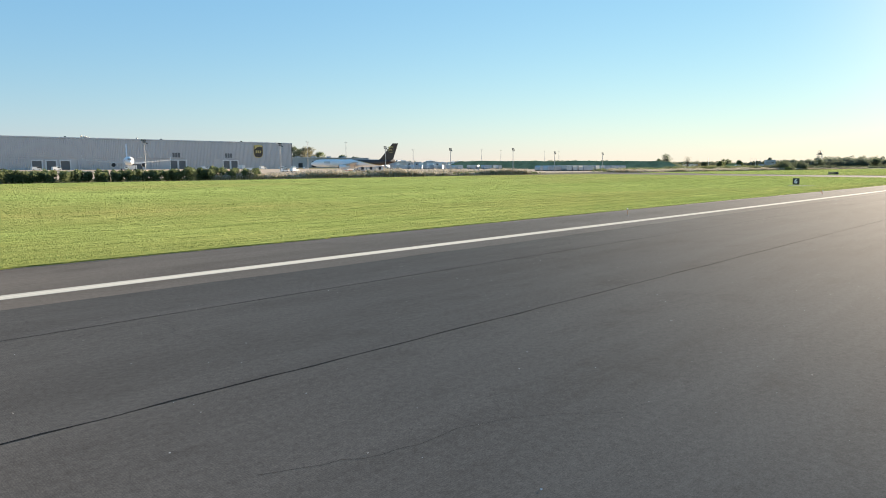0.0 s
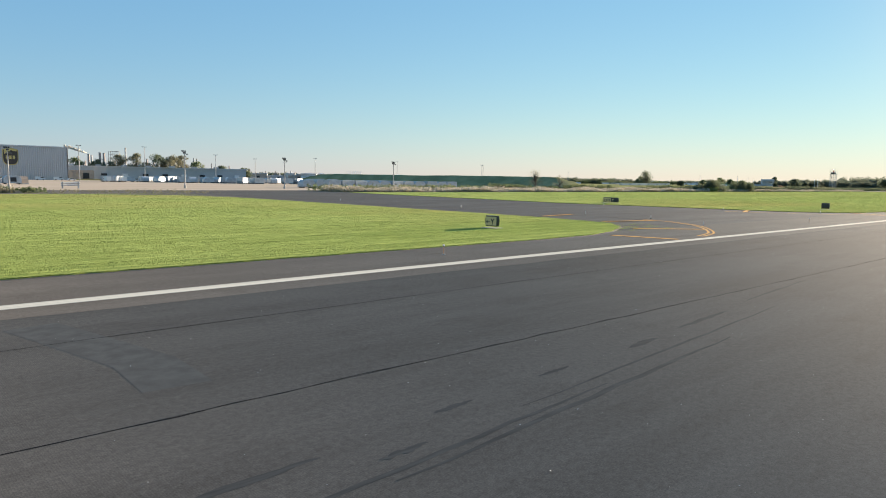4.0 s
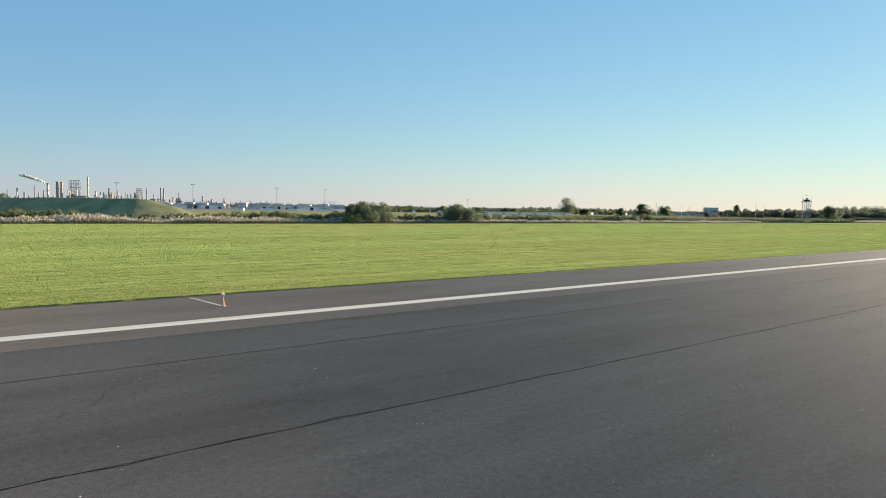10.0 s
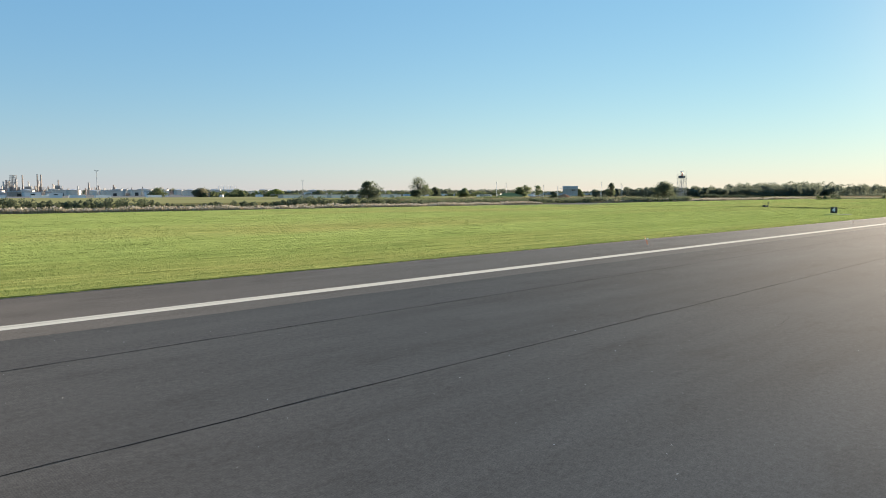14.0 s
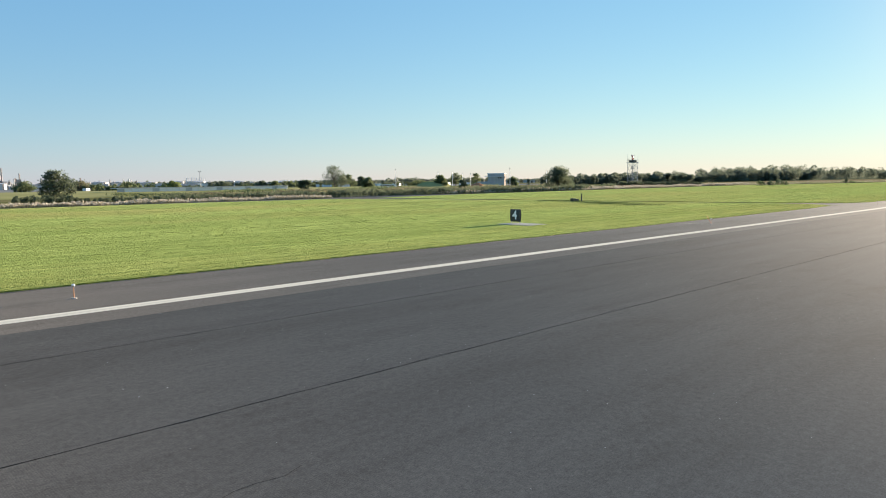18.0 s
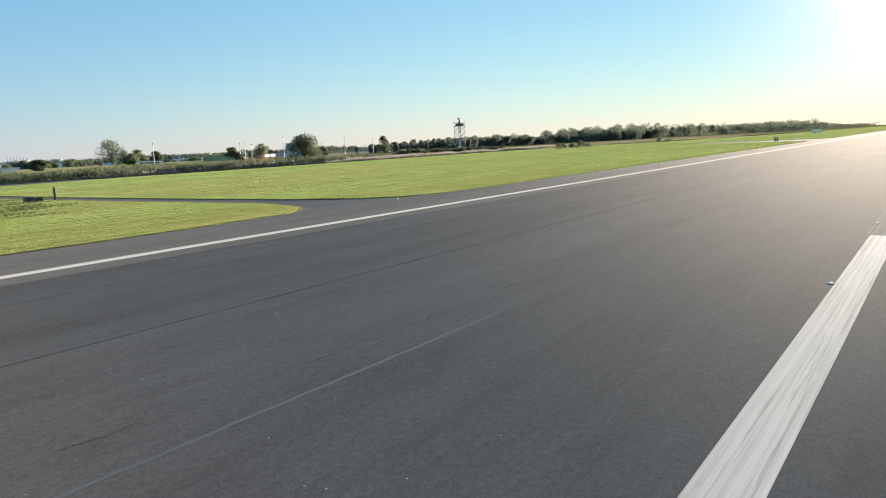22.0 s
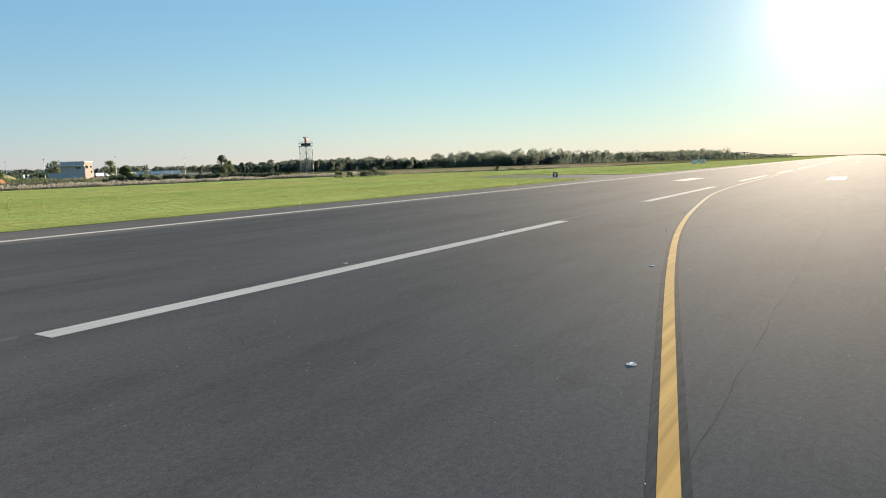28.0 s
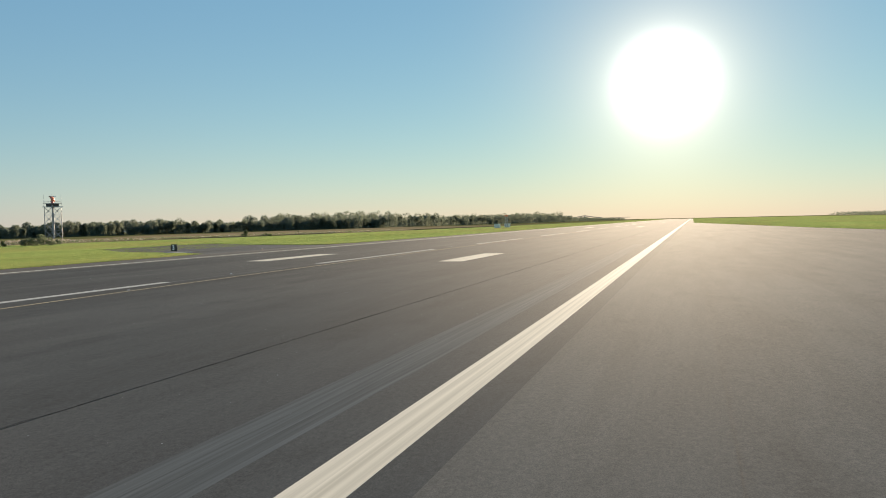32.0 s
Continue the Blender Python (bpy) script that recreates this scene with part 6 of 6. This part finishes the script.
# ---- refinery and tanks ----
def stack(x, y, h, r, mat, label="tall slim refinery chimney"):
    s = thing("chimney", label, "chimney", "refinery chimneys", (x, y, -0.2))
    part("shaft", Geo().tube((0, 0, 0), (0, 0, h), r, r * 0.75, 12), mat, s)
    part("rim", Geo().tube((0, 0, h - 1.2), (0, 0, h), r * 0.95, r * 0.95, 12), RUST, s)
    part("gallery", Geo().tube((0, 0, h * 0.7), (0, 0, h * 0.7 + 0.6), r * 1.4, r * 1.4, 12), RUST, s)


for x, h, r, mt in ((595, 42, 2.2, TANK), (605, 46, 3.0, STACK), (613.5, 49, 3.0, STACK), (621, 48, 3.0, STACK), (548, 34, 1.6, RUST), (530, 30, 1.4, RUST), (575, 40, 1.2, RUST), (681, 63, 2.0, TANK), (699, 32, 2.0, TANK), (714, 38, 2.4, STACK),
                    (720, 26, 2.4, RUST), (742, 34, 2.2, TANK), (750, 22, 1.5, RUST), (805, 41, 1.6, RUST), (822, 43, 1.6, RUST), (828, 42, 1.6, RUST), (938, 27, 2.0, STACK), (946, 20, 2.0, RUST), (987, 22, 2.0, STACK), (994, 17, 3.0, TANK), (731, 28, 1.6, RUST), (765, 30, 1.8, STACK), (560, 26, 1.6, STACK)):
    stack(x, 1650 + 30 * math.sin(x), h, r, mt)


def frame_tower(x, y, w, d, h, levels, label):
    s = thing("process_tower", label, "process tower", "refinery towers", (x, y, -0.2))
    for sx in (-1, -0.5, 0, 0.5, 1):
        for sy in (-1, 1):
            part("column", Geo().tube((sx * w / 2 * 1.12, sy * d / 2, 0), (sx * w / 2 * 0.8, sy * d / 2, h), 0.5, 0.4, 6), RUST, s)
    for k in range(levels):
        z = h * (k + 1) / levels
        part("deck", Geo().box((-w / 2 * (1.1 - 0.3 * z / h), -d / 2, z - 0.5), (w / 2 * (1.1 - 0.3 * z / h), d / 2, z)), RUST, s)
    part("vessel", Geo().tube((-w * 0.2, 0, 0), (-w * 0.2, 0, h * 0.42), w * 0.28, w * 0.28, 14), STACK, s)
    part("furnace", Geo().box((-w * 0.7, -d / 2, 0), (w * 0.9, d / 2, h * 0.38)), RUST, s)


frame_tower(653, 1660, 22, 16, 54, 7, "steel frame process tower of the refinery")
frame_tower(786, 1660, 12, 10, 41, 8, "slim steel process tower of the refinery")
frame_tower(722, 1700, 26, 14, 24, 4, "low steel process frame of the refinery")
frame_tower(845, 1700, 20, 12, 16, 3, "low steel process frame of the refinery")
pb = random.Random(4)
for i in range(56):
    x = 500 + 11 * i + pb.uniform(-4, 4)
    h = pb.uniform(10, 26) * (1 if x < 860 else 0.55)
    s = thing("process_unit", "weathered steel refinery unit", "process unit", "refinery units", (x, 1600 + pb.uniform(-20, 60), -0.2))
    w = pb.uniform(4, 10)
    part("block", Geo().box((-w / 2, -4, 0), (w / 2, 4, h * 0.8)), pb.choice((RUST, STACK, STACK)), s)
    part("column", Geo().tube((w * 0.2, 0, 0), (w * 0.2, 0, h * 1.3), 1.4, 1.2, 8), pb.choice((TANK, RUST)), s)
    part("pipe_rack", Geo().box((-w, -5, h * 0.45), (w, -4.4, h * 0.55)), RUST, s)
for i in range(70):
    x = pb.choice((pb.uniform(672, 780), pb.uniform(770, 900), pb.uniform(520, 640), pb.uniform(900, 1010)))
    h = pb.uniform(12, 33) * (1.0 if x < 800 else 0.75 if x < 900 else 0.5)
    s = thing("distillation_tower", "tall thin %s refinery tower with platforms" % ("pale" if i % 3 else "rusty"), "distillation tower", "refinery distillation towers", (x, 1615 + pb.uniform(0, 70), -0.2))
    r = pb.uniform(0.8, 2.0)
    part("shaft", Geo().tube((0, 0, 0), (0, 0, h), r, r * 0.8, 8), TANK if i % 3 else STACK, s)
    for k in range(pb.randint(2, 4)):
        z = h * pb.uniform(0.35, 0.95)
        part("platform", Geo().tube((0, 0, z), (0, 0, z + 0.5), r * 1.7, r * 1.7, 8), RUST, s)
    part("pipe", Geo().tube((r * 1.3, 0, 0), (r * 1.3, 0, h * 0.8), 0.35, 0.35, 5), STEEL, s)
sp = Geo()
for i in range(150):
    u = pb.random() ** 0.8
    c = Vector((594 - 44 * u + pb.uniform(-2, 2), 1650 + pb.uniform(-3, 3), 44 + 17 * u ** 0.6 + pb.uniform(-1.5, 1.5) * (0.4 + 1.2 * u)))
    r = (0.9 + 1.5 * math.sin(math.pi * min(1, u * 0.85 + 0.08))) * pb.uniform(0.4, 1.1)
    sp.rings([[(c.x + r * math.sin(a) * math.cos(q) * pb.uniform(0.8, 1.3), c.y + r * math.sin(a) * math.sin(q), c.z + r * math.cos(a) * pb.uniform(0.8, 1.2)) for q in [2 * math.pi * j / 7 for j in range(7)]] for a in (0.15, 0.8, 1.5, 2.2, 3.0)])
tagged(part("steam_plume", sp, STEAM, smooth=True), "white steam plume drifting from a chimney", "steam", kind="stuff")


def tank(x, y, r, h):
    s = thing("storage_tank", "white cylindrical oil storage tank", "storage tank", "oil storage tanks", (x, y, -0.2))
    part("shell", Geo().tube((0, 0, 0), (0, 0, h), r, r, 28), TANK, s, smooth=False)
    part("roof", Geo().tube((0, 0, h), (0, 0, h + r * 0.12), r * 1.01, r * 0.1, 28), ROOF, s)
    part("stair", Geo().box((r * 0.2, -r - 0.5, 0), (r * 0.35, -r + 0.2, h)), RUST, s)
    part("rim", Geo().tube((0, 0, h - 0.5), (0, 0, h - 0.1), r * 1.02, r * 1.02, 28), RUST, s)


for i in range(46):
    x = 560 + 19 * i + pb.uniform(-8, 8)
    tank(x, 1250 + pb.uniform(-70, 110), pb.uniform(7, 13), pb.uniform(6, 10.5))
for i in range(12):
    tank(1100 + 45 * i, 980 + pb.uniform(-30, 30), pb.uniform(8, 13), pb.uniform(5, 8))
for i in range(44):
    x = 470 + 16 * i + pb.uniform(-6, 6)
    w, h = pb.uniform(10, 26), pb.uniform(3.5, 7.0)
    s = thing("depot_hall", "pale flat-roofed depot hall on the horizon", "depot", "distant depot halls", (x, 880 + pb.uniform(-120, 260), -0.2))
    part("wall", Geo().box((-w / 2, -7, 0), (w / 2, 7, h)), pb.choice((TRAILER, TANK, TANK, WARE, TAN)), s)
    part("roof", Geo().box((-w / 2 - 0.5, -7.5, h), (w / 2 + 0.5, 7.5, h + 0.6)), ROOF, s)
    part("gate", Geo().box((-1.5, -7.2, 0), (2.5, -6.9, h * 0.6)), DARK, s)
s = thing("pipe_plant", "group of slim vertical flare pipes over a white tank", "pipe plant", at=(1134, 1400, -0.2))
part("tank", Geo().tube((0, 0, 0), (0, 0, 11), 20, 20, 24), TANK, s)
for k in range(8):
    part("pipe", Geo().tube((-20 + 5.5 * k, 0, 8), (-20 + 5.5 * k, 0, 19), 0.5, 0.5, 6), TRIM, s)
# low sheds and white roofs along the far shore
for i in range(36):
    x = 480 + 33 * i + pb.uniform(-10, 10)
    y = 700 + pb.uniform(-60, 420)
    w, h = pb.uniform(10, 26), pb.uniform(2.6, 4.6)
    s = thing("shed", "low pale industrial shed in the distance", "shed", "distant sheds", (x, y, -0.2))
    part("wall", Geo().box((-w / 2, -6, 0), (w / 2, 6, h)), pb.choice((WARE, TRAILER, GREY_BLOCK, TAN)), s)
    part("roof", Geo().prism([(-w / 2 - 0.4, -6.4), (w / 2 + 0.4, -6.4), (w / 2 + 0.4, 6.4), (-w / 2 - 0.4, 6.4)], h, h + 0.5), ROOF, s)
    part("door", Geo().box((-2, -6.15, 0), (2, -5.9, h * 0.7)), DARK, s)
# ---- the far bridge ----
bx = thing("bridge", "distant steel cantilever bridge on the horizon", "bridge", at=(0, 0, 0))
eye, D = Vector((697, -29, 3.3)), 4050.0
BL, BT1, BT2, BR = (0.215, 0.9872), (0.1956, 0.9944), (0.1489, 1.0116), (0.1255, 1.0200)
PTS = [Vector((eye.x + D, eye.y + D * t[0] / t[1], 0)) for t in (BL, BT1, BT2, BR)]


def along(u):
    return PTS[0].lerp(PTS[3], u)


U1 = (PTS[1] - PTS[0]).length / (PTS[3] - PTS[0]).length
U2 = (PTS[2] - PTS[0]).length / (PTS[3] - PTS[0]).length
part("deck", Geo().box((PTS[0].x - 3, PTS[3].y - 160, 11), (PTS[0].x + 3, PTS[0].y + 160, 13)), BRIDGE, bx)
for u in (U1, U2):
    p = along(u)
    part("tower", Geo().box((p.x - 2, p.y - 3.5, 0), (p.x + 2, p.y + 3.5, 28)), BRIDGE, bx)


def top(u):
    return 14 + 13 * max(0, 1 - min(abs(u - U1), abs(u - U2)) / 0.24) ** 1.3


N = 44
for k in range(N):
    a, b2 = along(k / N), along((k + 1) / N)
    za, zb = top(k / N), top((k + 1) / N)
    part("chord", Geo().tube((a.x, a.y, za), (b2.x, b2.y, zb), 1.8, 1.8, 5), BRIDGE, bx)
    part("web", Geo().tube((a.x, a.y, 12), (b2.x, b2.y, zb), 0.9, 0.9, 4), BRIDGE, bx)
for k in range(10):
    p = along(k / 9)
    part("pier", Geo().box((p.x - 1.5, p.y - 2, -0.5), (p.x + 1.5, p.y + 2, 11)), CONCRETE, bx)
